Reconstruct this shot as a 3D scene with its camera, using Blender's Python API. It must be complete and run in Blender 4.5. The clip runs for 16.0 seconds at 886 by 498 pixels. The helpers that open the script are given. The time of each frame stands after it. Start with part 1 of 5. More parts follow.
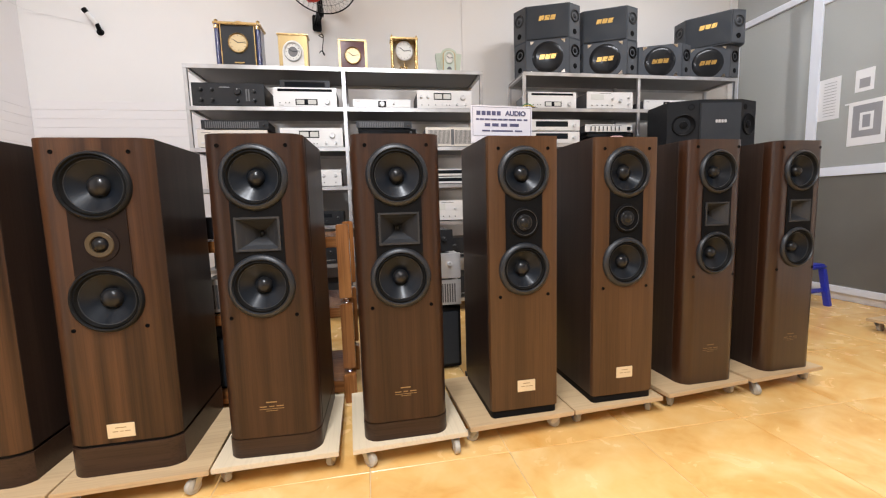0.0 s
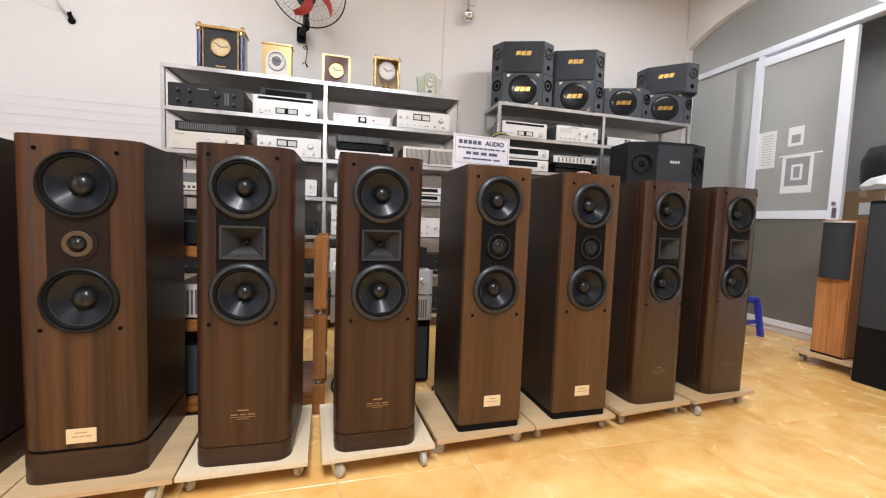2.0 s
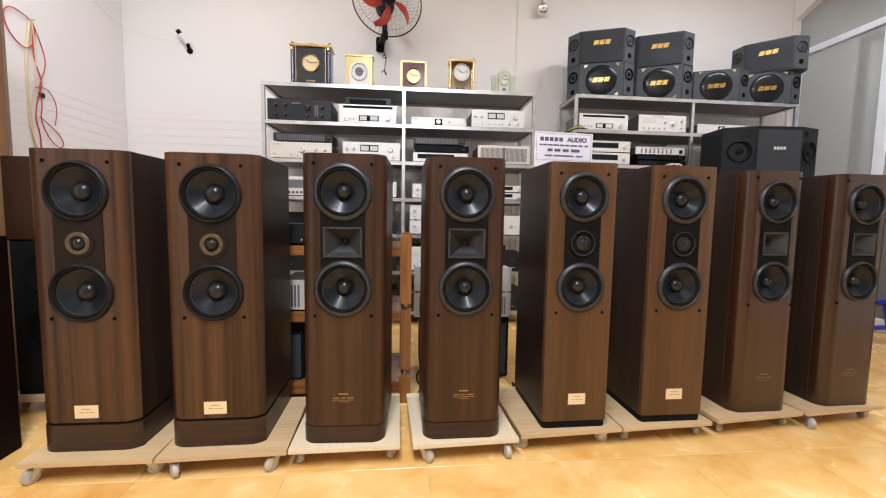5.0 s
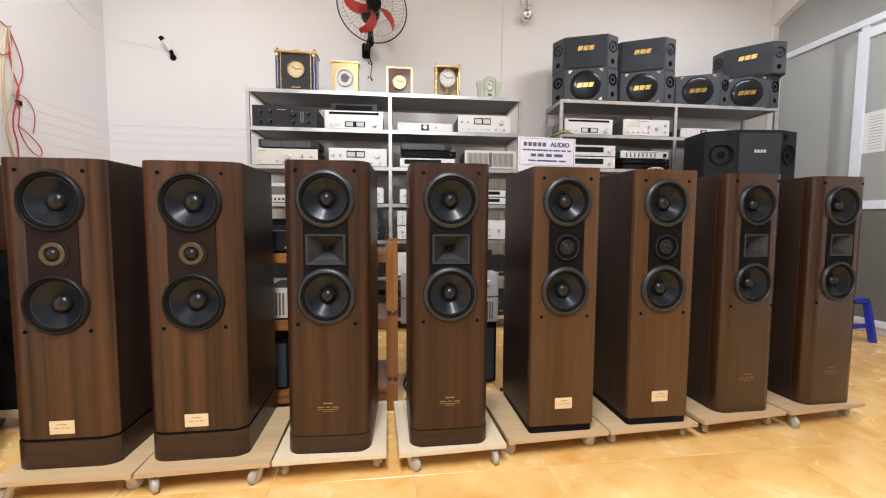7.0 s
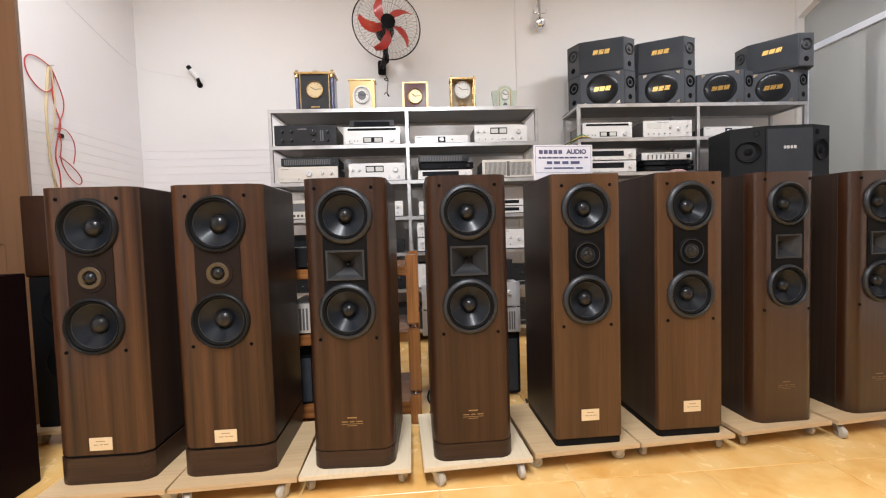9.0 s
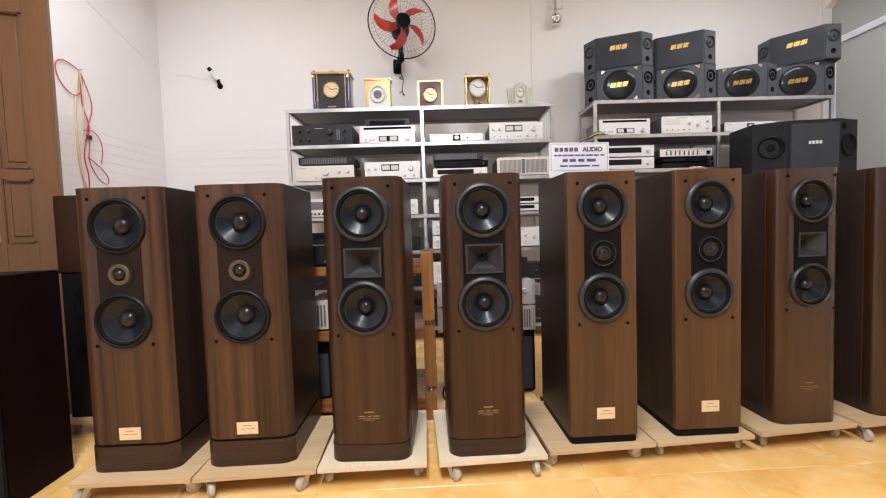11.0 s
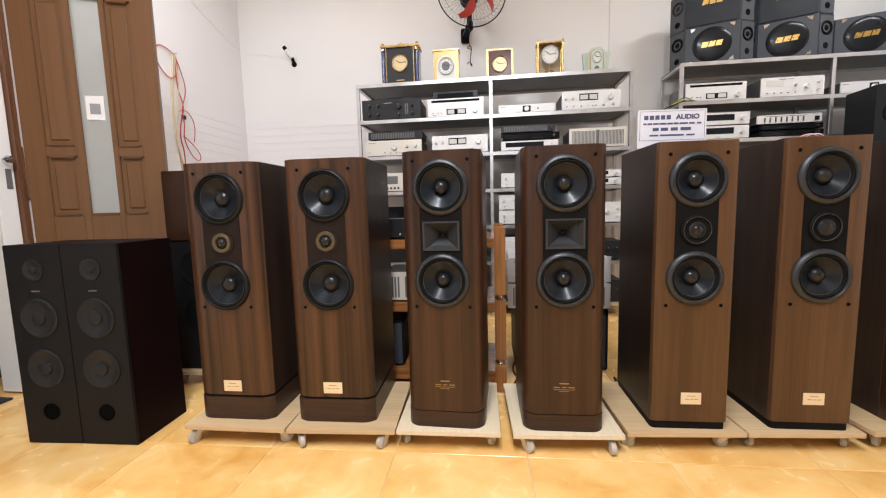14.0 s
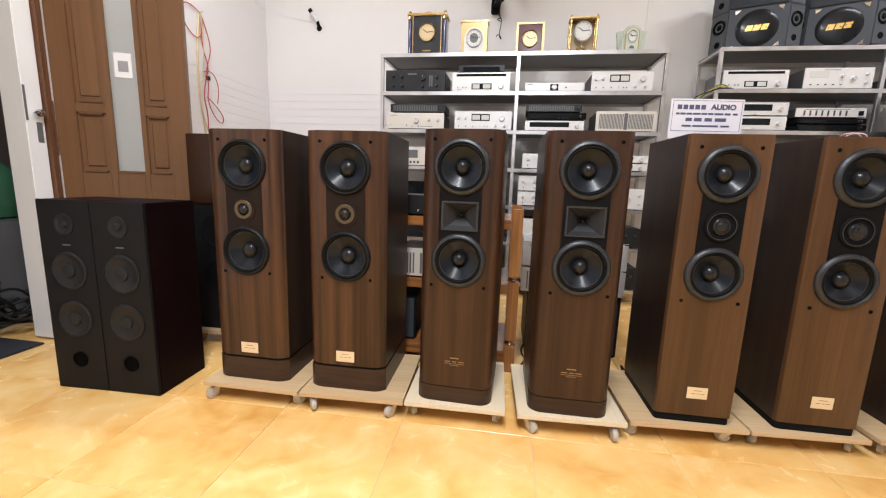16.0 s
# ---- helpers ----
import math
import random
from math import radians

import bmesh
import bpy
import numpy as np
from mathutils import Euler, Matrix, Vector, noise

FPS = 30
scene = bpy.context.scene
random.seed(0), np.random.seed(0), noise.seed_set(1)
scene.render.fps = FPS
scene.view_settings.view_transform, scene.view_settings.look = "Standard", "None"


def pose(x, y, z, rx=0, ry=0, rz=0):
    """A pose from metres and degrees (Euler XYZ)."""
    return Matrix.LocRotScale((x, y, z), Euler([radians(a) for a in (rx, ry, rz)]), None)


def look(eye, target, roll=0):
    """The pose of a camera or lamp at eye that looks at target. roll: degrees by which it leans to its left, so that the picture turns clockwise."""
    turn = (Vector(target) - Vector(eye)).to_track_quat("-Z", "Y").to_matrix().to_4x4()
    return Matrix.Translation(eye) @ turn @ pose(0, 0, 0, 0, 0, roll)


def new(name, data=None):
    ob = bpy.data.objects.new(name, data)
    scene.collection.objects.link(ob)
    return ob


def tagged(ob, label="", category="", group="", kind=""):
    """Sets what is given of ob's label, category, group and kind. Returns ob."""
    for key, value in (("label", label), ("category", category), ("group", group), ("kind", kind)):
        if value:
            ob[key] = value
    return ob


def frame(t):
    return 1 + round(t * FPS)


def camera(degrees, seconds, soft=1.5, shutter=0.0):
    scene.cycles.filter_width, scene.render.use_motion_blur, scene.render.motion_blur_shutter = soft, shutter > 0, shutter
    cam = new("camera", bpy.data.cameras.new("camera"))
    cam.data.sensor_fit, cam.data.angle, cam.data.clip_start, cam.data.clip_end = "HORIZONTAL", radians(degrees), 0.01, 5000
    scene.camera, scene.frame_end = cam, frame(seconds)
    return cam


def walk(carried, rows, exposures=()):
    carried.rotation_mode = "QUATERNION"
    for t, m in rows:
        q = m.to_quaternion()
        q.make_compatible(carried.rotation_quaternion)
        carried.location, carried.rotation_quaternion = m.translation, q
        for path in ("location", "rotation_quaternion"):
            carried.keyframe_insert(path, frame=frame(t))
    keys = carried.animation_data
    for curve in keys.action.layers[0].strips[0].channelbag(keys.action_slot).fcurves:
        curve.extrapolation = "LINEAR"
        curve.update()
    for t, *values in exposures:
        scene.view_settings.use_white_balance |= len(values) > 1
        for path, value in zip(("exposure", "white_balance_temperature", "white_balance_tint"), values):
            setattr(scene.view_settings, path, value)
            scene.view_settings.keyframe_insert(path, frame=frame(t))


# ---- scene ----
cam = camera(95.4, 16.0, soft=1.2)
PATH = [
    (0, (0.44, 0.229, 0.886), (0.77, 2.189, 0.669), -1.7),
    (0.5, (0.382, 0.193, 0.897), (0.763, 2.15, 0.731), 0.1),
    (1, (0.369, 0.17, 0.904), (0.82, 2.114, 0.769), 1.9),
    (1.5, (0.38, 0.167, 0.901), (0.886, 2.096, 0.748), 2.2),
    (2, (0.373, 0.166, 0.907), (0.879, 2.096, 0.765), 2.1),
    (2.5, (0.368, 0.156, 0.918), (0.821, 2.099, 0.784), 2.0),
    (3, (0.344, 0.147, 0.913), (0.711, 2.108, 0.776), 2.1),
    (3.5, (0.321, 0.135, 0.909), (0.574, 2.113, 0.749), 1.8),
    (3.7, (0.309, 0.135, 0.908), (0.52, 2.116, 0.735), 1.5),
    (5.8, (0.317, 0.127, 0.911), (0.486, 2.114, 0.757), 0.9),
    (6, (0.32, 0.13, 0.914), (0.508, 2.115, 0.761), 1.0),
    (6.5, (0.319, 0.131, 0.915), (0.529, 2.114, 0.768), 0.8),
    (7, (0.336, 0.132, 0.913), (0.551, 2.116, 0.775), 0.3),
    (7.5, (0.357, 0.139, 0.913), (0.552, 2.125, 0.788), -0.9),
    (8, (0.38, 0.142, 0.921), (0.563, 2.132, 0.821), -1.5),
    (8.5, (0.366, 0.135, 0.92), (0.515, 2.127, 0.824), -1.5),
    (9, (0.353, 0.128, 0.922), (0.457, 2.123, 0.833), -1.8),
    (11.5, (0.348, 0.113, 0.924), (0.354, 2.11, 0.817), -1.8),
    (12, (0.337, 0.115, 0.925), (0.287, 2.11, 0.791), -1.9),
    (12.5, (0.297, 0.124, 0.926), (0.145, 2.109, 0.738), -2.0),
    (13, (0.281, 0.119, 0.918), (0.074, 2.098, 0.711), -1.4),
    (13.5, (0.272, 0.116, 0.916), (0.03, 2.089, 0.703), -1.3),
    (14, (0.27, 0.114, 0.92), (0.022, 2.087, 0.709), -1.5),
    (14.5, (0.272, 0.117, 0.938), (0.027, 2.09, 0.718), -1.2),
    (15, (0.263, 0.118, 0.938), (0.024, 2.091, 0.711), -0.8),
    (15.5, (0.257, 0.106, 0.942), (0.015, 2.075, 0.688), 0.6),
    (16, (0.256, 0.109, 0.939), (-0.054, 2.056, 0.603), 1.9),
]
walk(cam, [(t, look(eye, target, roll)) for t, eye, target, roll in PATH])

# ---- light ----
world = bpy.data.worlds.new("room_world")
scene.world = world
world.use_nodes = True
world.node_tree.nodes["Background"].inputs[0].default_value = (0.9, 0.95, 1.0, 1)
world.node_tree.nodes["Background"].inputs[1].default_value = 0.13
scene.view_settings.exposure = 0.0


def area(name, m, sx, sy, watts, colour=(1, 0.97, 0.92)):
    data = bpy.data.lights.new(name, "AREA")
    data.shape, data.size, data.size_y, data.energy, data.color = "RECTANGLE", sx, sy, watts, colour
    ob = new(name, data)
    ob.matrix_world = m
    return ob


CEIL = 3.5
TUBES = [(-1.3, 2.3, 0, 31), (2.9, 2.3, 0, 46), (0.0, 0.0, 90, 98), (0.5, -1.0, 90, 118)]   # x, y, turn, watts
for lx, ly, turned, watts in TUBES:
    area("tube_light", pose(lx, ly, CEIL - 0.1, 0, 0, turned), 1.2, 0.25, watts, (0.91, 0.94, 1.0))
# Unseen fill added to brighten the storage room behind the grey panes.
area("storage_fill", pose(5.4, 3.0, 3.2), 1.0, 0.15, 38, (0.95, 0.98, 1.0))


# ---- materials ----
def nodes_of(name):
    m = bpy.data.materials.new(name)
    m.use_nodes = True
    nt = m.node_tree
    return m, nt, nt.nodes["Principled BSDF"]


def add(nt, kind, **inputs):
    n = nt.nodes.new(kind)
    for k, v in inputs.items():
        n.inputs[k.replace("_", " ")].default_value = v
    return n


def coords(nt, stretch=(1, 1, 1), spread=7.0):
    tc = nt.nodes.new("ShaderNodeTexCoord")
    info = nt.nodes.new("ShaderNodeObjectInfo")
    mul = nt.nodes.new("ShaderNodeMath")
    mul.operation = "MULTIPLY"
    mul.inputs[1].default_value = spread
    nt.links.new(info.outputs["Random"], mul.inputs[0])
    shift = nt.nodes.new("ShaderNodeVectorMath")
    nt.links.new(tc.outputs["Object"], shift.inputs[0])
    nt.links.new(mul.outputs[0], shift.inputs[1])
    mp = nt.nodes.new("ShaderNodeMapping")
    mp.inputs["Scale"].default_value = stretch
    nt.links.new(shift.outputs[0], mp.inputs[0])
    return mp.outputs[0]


def plain(name, col, rough=0.5, metal=0.0, var=0.12, scale=6.0, bump=0.0, fine=90.0, coat=0.0, stretch=(1, 1, 1), alpha=1.0, rvar=0.15, crough=0.12):
    """A painted, plastic or metal surface: cloudy tone, uneven gloss, fine relief."""
    m, nt, b = nodes_of(name)
    v = coords(nt, stretch)
    n1 = add(nt, "ShaderNodeTexNoise", Scale=scale, Detail=5.0)
    n2 = add(nt, "ShaderNodeTexNoise", Scale=fine, Detail=3.0)
    nt.links.new(v, n1.inputs[0]), nt.links.new(v, n2.inputs[0])
    mx = nt.nodes.new("ShaderNodeMix")
    mx.data_type = "RGBA"
    mx.inputs[6].default_value = (*[c * (1 - var) for c in col], 1)
    mx.inputs[7].default_value = (*[min(1, c * (1 + var)) for c in col], 1)
    nt.links.new(n1.outputs[0], mx.inputs[0])
    nt.links.new(mx.outputs[2], b.inputs["Base Color"])
    mr = add(nt, "ShaderNodeMapRange")
    mr.inputs[1].default_value, mr.inputs[2].default_value = 0.3, 0.7
    mr.inputs[3].default_value, mr.inputs[4].default_value = max(0.02, rough * (1 - rvar)), min(1, rough * (1 + rvar))
    nt.links.new(n1.outputs[0], mr.inputs[0])
    nt.links.new(mr.outputs[0], b.inputs["Roughness"])
    b.inputs["Metallic"].default_value = metal
    b.inputs["Coat Weight"].default_value = coat
    b.inputs["Coat Roughness"].default_value = crough
    b.inputs["Alpha"].default_value = alpha
    if max(col) < 0.02:
        b.inputs["Specular IOR Level"].default_value = 0.13 if max(col) > 0.0075 else 0.06
    if bump:
        bp = add(nt, "ShaderNodeBump", Strength=bump, Distance=0.002)
        nt.links.new(n2.outputs[0], bp.inputs["Height"])
        nt.links.new(bp.outputs[0], b.inputs["Normal"])
    return m


def wood(name, dark, light, rough=0.42, bands=7.0, grain=60.0, along="z", coat=0.15, bump=0.15, share=0.5, spread=0.16, pores=0.45):
    """Veneer with long grain: broad strips, fine pores and a satin lacquer."""
    m, nt, b = nodes_of(name)
    long = {"x": (0.02, 1, 1), "y": (1, 0.02, 1), "z": (1, 1, 0.02)}[along]
    v = coords(nt, long)
    n1 = add(nt, "ShaderNodeTexNoise", Scale=bands, Detail=3.0, Distortion=0.3)
    n2 = add(nt, "ShaderNodeTexNoise", Scale=grain, Detail=6.0, Distortion=0.6)
    n3 = add(nt, "ShaderNodeTexNoise", Scale=grain * 5, Detail=2.0)
    for n in (n1, n2, n3):
        nt.links.new(v, n.inputs[0])
    r1 = nt.nodes.new("ShaderNodeValToRGB")
    r1.color_ramp.elements[0].position, r1.color_ramp.elements[1].position = 0.5 - spread, 0.5 + spread
    r1.color_ramp.elements[0].color, r1.color_ramp.elements[1].color = (*dark, 1), (*light, 1)
    mixf = nt.nodes.new("ShaderNodeMix")
    mixf.inputs[0].default_value = share
    nt.links.new(n1.outputs[0], mixf.inputs[2]), nt.links.new(n2.outputs[0], mixf.inputs[3])
    nt.links.new(mixf.outputs[0], r1.inputs[0])
    pore = nt.nodes.new("ShaderNodeMix")
    pore.data_type, pore.blend_type = "RGBA", "MULTIPLY"
    pore.inputs[0].default_value = pores
    r3 = nt.nodes.new("ShaderNodeValToRGB")
    r3.color_ramp.elements[0].position, r3.color_ramp.elements[1].position = 0.36, 0.5
    r3.color_ramp.elements[0].color = (0.35, 0.3, 0.28, 1)
    nt.links.new(n3.outputs[0], r3.inputs[0])
    nt.links.new(r1.outputs[0], pore.inputs[6]), nt.links.new(r3.outputs[0], pore.inputs[7])
    nt.links.new(pore.outputs[2], b.inputs["Base Color"])
    b.inputs["Roughness"].default_value = rough
    b.inputs["Coat Weight"].default_value = coat
    b.inputs["Coat Roughness"].default_value = 0.2
    b.inputs["Specular IOR Level"].default_value = 0.24
    bp = add(nt, "ShaderNodeBump", Strength=bump, Distance=0.001)
    nt.links.new(n3.outputs[0], bp.inputs["Height"])
    nt.links.new(bp.outputs[0], b.inputs["Normal"])
    return m


def emit(name, col, power):
    m, nt, b = nodes_of(name)
    b.inputs["Base Color"].default_value = (*col, 1)
    b.inputs["Emission Color"].default_value = (*col, 1)
    b.inputs["Emission Strength"].default_value = power
    return m


def glass(name, tint, rough=0.03, weight=1.0):
    m, nt, b = nodes_of(name)
    n = add(nt, "ShaderNodeTexNoise", Scale=3.0, Detail=4.0)
    mr = add(nt, "ShaderNodeMapRange")
    mr.inputs[3].default_value, mr.inputs[4].default_value = rough * 0.6, rough * 1.6
    nt.links.new(n.outputs[0], mr.inputs[0]), nt.links.new(mr.outputs[0], b.inputs["Roughness"])
    b.inputs["Base Color"].default_value = (*tint, 1)
    b.inputs["Transmission Weight"].default_value = weight
    b.inputs["IOR"].default_value = 1.45
    return m


def tile_mat():
    """Ochre glazed floor tile with cloudy marbling, each tile shifted."""
    m, nt, b = nodes_of("ochre_tile")
    v = coords(nt, (1, 1, 1), 31.0)
    n1 = add(nt, "ShaderNodeTexNoise", Scale=2.6, Detail=6.0, Distortion=1.6)
    n2 = add(nt, "ShaderNodeTexNoise", Scale=9.0, Detail=5.0, Distortion=0.8)
    nt.links.new(v, n1.inputs[0]), nt.links.new(v, n2.inputs[0])
    mixf = nt.nodes.new("ShaderNodeMix")
    mixf.inputs[0].default_value = 0.35
    nt.links.new(n1.outputs[0], mixf.inputs[2]), nt.links.new(n2.outputs[0], mixf.inputs[3])
    r = nt.nodes.new("ShaderNodeValToRGB")
    e = r.color_ramp.elements
    e[0].position, e[0].color = 0.3, (0.65, 0.325, 0.075, 1)
    e[1].position, e[1].color = 0.72, (0.86, 0.62, 0.29, 1)
    mid = e.new(0.5)
    mid.color = (0.78, 0.475, 0.168, 1)
    nt.links.new(mixf.outputs[0], r.inputs[0])
    nt.links.new(r.outputs[0], b.inputs["Base Color"])
    mr = add(nt, "ShaderNodeMapRange")
    mr.inputs[3].default_value, mr.inputs[4].default_value = 0.16, 0.34
    nt.links.new(n2.outputs[0], mr.inputs[0]), nt.links.new(mr.outputs[0], b.inputs["Roughness"])
    return m


WALL = plain("white_wall_paint", (0.82, 0.80, 0.785), 0.75, var=0.04, scale=1.3, bump=0.12, fine=45)
WALL_L = plain("pinkish_wall_paint", (0.83, 0.80, 0.80), 0.7, var=0.04, scale=1.3, bump=0.12, fine=45)
# Albedo lowered on the unseen south wall to cut bounce and hot reflections.
SHADEW = plain("bounce_cut_grey", (0.26, 0.25, 0.24), 0.8, var=0.1)
CEILM = plain("ceiling_paint", (0.82, 0.81, 0.79), 0.8, var=0.03)
TILE = tile_mat()
GROUT = plain("pale_grout", (0.66, 0.49, 0.27), 0.8, var=0.2, scale=20)
WOOD_A = wood("walnut_striped", (0.016, 0.0063, 0.0033), (0.077, 0.033, 0.0142), bands=26, grain=60, share=0.22, coat=0.25, spread=0.15, pores=0.3, bump=0.08)
WOOD_B = wood("walnut_dark", (0.019, 0.0075, 0.0037), (0.054, 0.0228, 0.0106), bands=20, grain=60, share=0.3, coat=0.25, spread=0.16, pores=0.3, bump=0.08)
WOOD_C = wood("walnut_warm", (0.053, 0.0242, 0.0098), (0.096, 0.0450, 0.0185), bands=5, grain=60, share=0.4, pores=0.22, coat=0.3, bump=0.08)
WOOD_D = wood("walnut_deep", (0.021, 0.0076, 0.0034), (0.040, 0.0155, 0.0066), rough=0.3, bands=4, grain=60, pores=0.15, coat=0.6, bump=0.05)
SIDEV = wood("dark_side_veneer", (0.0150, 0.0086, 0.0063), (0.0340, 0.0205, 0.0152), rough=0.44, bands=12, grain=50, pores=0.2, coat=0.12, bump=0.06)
PLINTH = wood("plinth_veneer", (0.026, 0.0128, 0.0078), (0.048, 0.0245, 0.015), bands=5, grain=50, along="x")
BLACK = plain("black_plastic", (0.0068, 0.0068, 0.0074), 0.42, var=0.25, bump=0.1, fine=300)
BAFFLE = plain("black_baffle", (0.006, 0.006, 0.0065), 0.6, var=0.3, bump=0.25, fine=400)
BAFFLE_BR = plain("brown_black_baffle", (0.013, 0.008, 0.0065), 0.55, var=0.2, bump=0.2, fine=400)
HORNM = plain("grey_horn", (0.0180, 0.0186, 0.0208), 0.5, var=0.1)
RINGM = plain("grey_cast_ring", (0.0165, 0.0182, 0.0218), 0.42, metal=0.1, var=0.15)
RINGA = plain("black_cast_ring", (0.0125, 0.0128, 0.0135), 0.38, var=0.15)
LIP = plain("satin_lip", (0.05, 0.052, 0.056), 0.3, metal=0.3, var=0.1)
CAST = plain("grey_trim_ring", (0.06, 0.061, 0.064), 0.4, metal=0.4, var=0.1)
CONE = plain("polymer_cone", (0.0062, 0.0086, 0.0126), 0.36, var=0.1, scale=20, coat=0.22, crough=0.2)
HOLEM = plain("socket_black", (0.002, 0.002, 0.002), 0.6)
RUBBER = plain("rubber", (0.0074, 0.0074, 0.0075), 0.5, var=0.2)
CAP = plain("dust_cap", (0.0115, 0.0115, 0.0125), 0.34, var=0.1, coat=0.4)
GOLD = plain("brushed_gold", (0.29, 0.20, 0.095), 0.4, metal=0.5, var=0.1, scale=30)
CREAM = plain("cream_gold_plate", (0.72, 0.60, 0.42), 0.36, metal=0.3, var=0.06, scale=20)
PLY = wood("birch_board", (0.46, 0.31, 0.165), (0.60, 0.44, 0.26), rough=0.7, bands=4, grain=26, along="x", coat=0.0, spread=0.3, pores=0.14)
PLY2 = wood("pale_board", (0.62, 0.51, 0.355), (0.69, 0.575, 0.41), rough=0.7, bands=3, grain=22, along="y", coat=0.0, spread=0.4, pores=0.1)
STEEL = plain("stainless_steel", (0.66, 0.66, 0.67), 0.26, metal=1.0, var=0.08, scale=12, stretch=(1, 1, 0.2))
ZINC = plain("zinc_plate", (0.55, 0.55, 0.56), 0.35, metal=0.9, var=0.15, scale=40)
NYLON = plain("white_nylon", (0.42, 0.385, 0.33), 0.5, var=0.3, scale=30)
CHROME = plain("chrome", (0.75, 0.75, 0.77), 0.08, metal=1.0, var=0.05)


# ---- mesh helpers ----
def part(name, bm, material, parent=None, label="", smooth=35):
    me = bpy.data.meshes.new(name)
    bmesh.ops.recalc_face_normals(bm, faces=bm.faces[:])
    bm.to_mesh(me)
    bm.free()
    me.materials.append(material)
    if smooth:
        me.shade_smooth()
        me.set_sharp_from_angle(angle=radians(smooth))
    ob = new(name, me)
    if parent is not None:
        ob.parent = parent
    if label:
        tagged(ob, label)
    return ob


def thing(name, m, label, category, group="", kind=""):
    ob = new(name)
    ob.empty_display_size = 0.1
    ob.matrix_world = m
    return tagged(ob, label, category, group, kind)


def box(x0, x1, y0, y1, z0, z1, bevel=0.0, bm=None, seg=2):
    bm = bm or bmesh.new()
    tmp = bmesh.new()
    bmesh.ops.create_cube(tmp, size=1.0)
    for v in tmp.verts:
        v.co = Vector(((x0 + x1) / 2 + v.co.x * (x1 - x0), (y0 + y1) / 2 + v.co.y * (y1 - y0), (z0 + z1) / 2 + v.co.z * (z1 - z0)))
    if bevel:
        bmesh.ops.bevel(tmp, geom=tmp.edges[:], offset=bevel, segments=seg, affect="EDGES")
    return merge(bm, tmp)


def merge(bm, tmp, m=None):
    vs = {v: bm.verts.new(m @ v.co if m else v.co) for v in tmp.verts}
    for f in tmp.faces:
        bm.faces.new([vs[v] for v in f.verts])
    tmp.free()
    return bm


def lathe(profile, seg=40, m=None, bm=None):
    """Turns (radius, height) pairs round the z axis; radius 0 closes an end."""
    bm = bm or bmesh.new()
    m = m or Matrix()
    rings = []
    for r, h in profile:
        if r < 1e-6:
            rings.append([bm.verts.new(m @ Vector((0, 0, h)))])
        else:
            rings.append([bm.verts.new(m @ Vector((r * math.cos(2 * math.pi * i / seg), r * math.sin(2 * math.pi * i / seg), h))) for i in range(seg)])
    for a, b in zip(rings, rings[1:]):
        for i in range(seg):
            j = (i + 1) % seg
            if len(a) == 1 and len(b) == 1:
                continue
            if len(a) == 1:
                bm.faces.new((a[0], b[j], b[i]))
            elif len(b) == 1:
                bm.faces.new((a[i], a[j], b[0]))
            else:
                bm.faces.new((a[i], a[j], b[j], b[i]))
    return bm


FRONT = Matrix.Rotation(radians(90), 4, "X")      # turns +z to -y, the way a baffle faces


def at_front(x, y, z):
    return Matrix.Translation((x, y, z)) @ FRONT


def rod(a, b, r, bm=None, seg=10):
    a, b = Vector(a), Vector(b)
    q = (b - a).to_track_quat("Z", "Y").to_matrix().to_4x4()
    return lathe([(0, 0), (r, 0), (r, (b - a).length), (0, (b - a).length)], seg, Matrix.Translation(a) @ q, bm)


def prism(outline, z0, z1, bm=None, m=None):
    bm = bm or bmesh.new()
    m = m or Matrix()
    lo = [bm.verts.new(m @ Vector((x, y, z0))) for x, y in outline]
    hi = [bm.verts.new(m @ Vector((x, y, z1))) for x, y in outline]
    n = len(outline)
    for i in range(n):
        bm.faces.new((lo[i], lo[(i + 1) % n], hi[(i + 1) % n], hi[i]))
    bm.faces.new(lo[::-1]), bm.faces.new(hi)
    return bm


def cable(name, pts, r, material, parent=None, cyclic=False):
    cu = bpy.data.curves.new(name, "CURVE")
    cu.dimensions, cu.bevel_depth, cu.bevel_resolution, cu.resolution_u = "3D", r, 2, 6
    sp = cu.splines.new("NURBS")
    sp.points.add(len(pts) - 1)
    for p, c in zip(sp.points, pts):
        p.co = (*c, 1)
    sp.use_endpoint_u, sp.use_cyclic_u, sp.order_u = True, cyclic, 3
    cu.materials.append(material)
    ob = new(name, cu)
    if parent is not None:
        ob.parent = parent
    return ob


def cabinet_outline(w, d, r, seg, back=0.012, sweep=90):
    """Plan of a loudspeaker, front at y = 0: its front corners bow back through the sweep; starts with the two ends of the flat front."""
    h = w / 2
    end = radians(sweep)
    rho = r / math.sin(end)
    arc_pts = [(rho * math.sin(end * i / seg), rho - rho * math.cos(end * i / seg)) for i in range(seg + 1)]
    pts = [(h - r + x, y) for x, y in arc_pts]
    pts += [(h, d - back), (h - back, d), (-h + back, d), (-h, d - back)]
    pts += [(-h + r - x, y) for x, y in reversed(arc_pts)]
    return pts


def circle_pts(cx, cz, r, n=40):
    return [(cx + r * math.cos(2 * math.pi * i / n), cz + r * math.sin(2 * math.pi * i / n)) for i in range(n)]


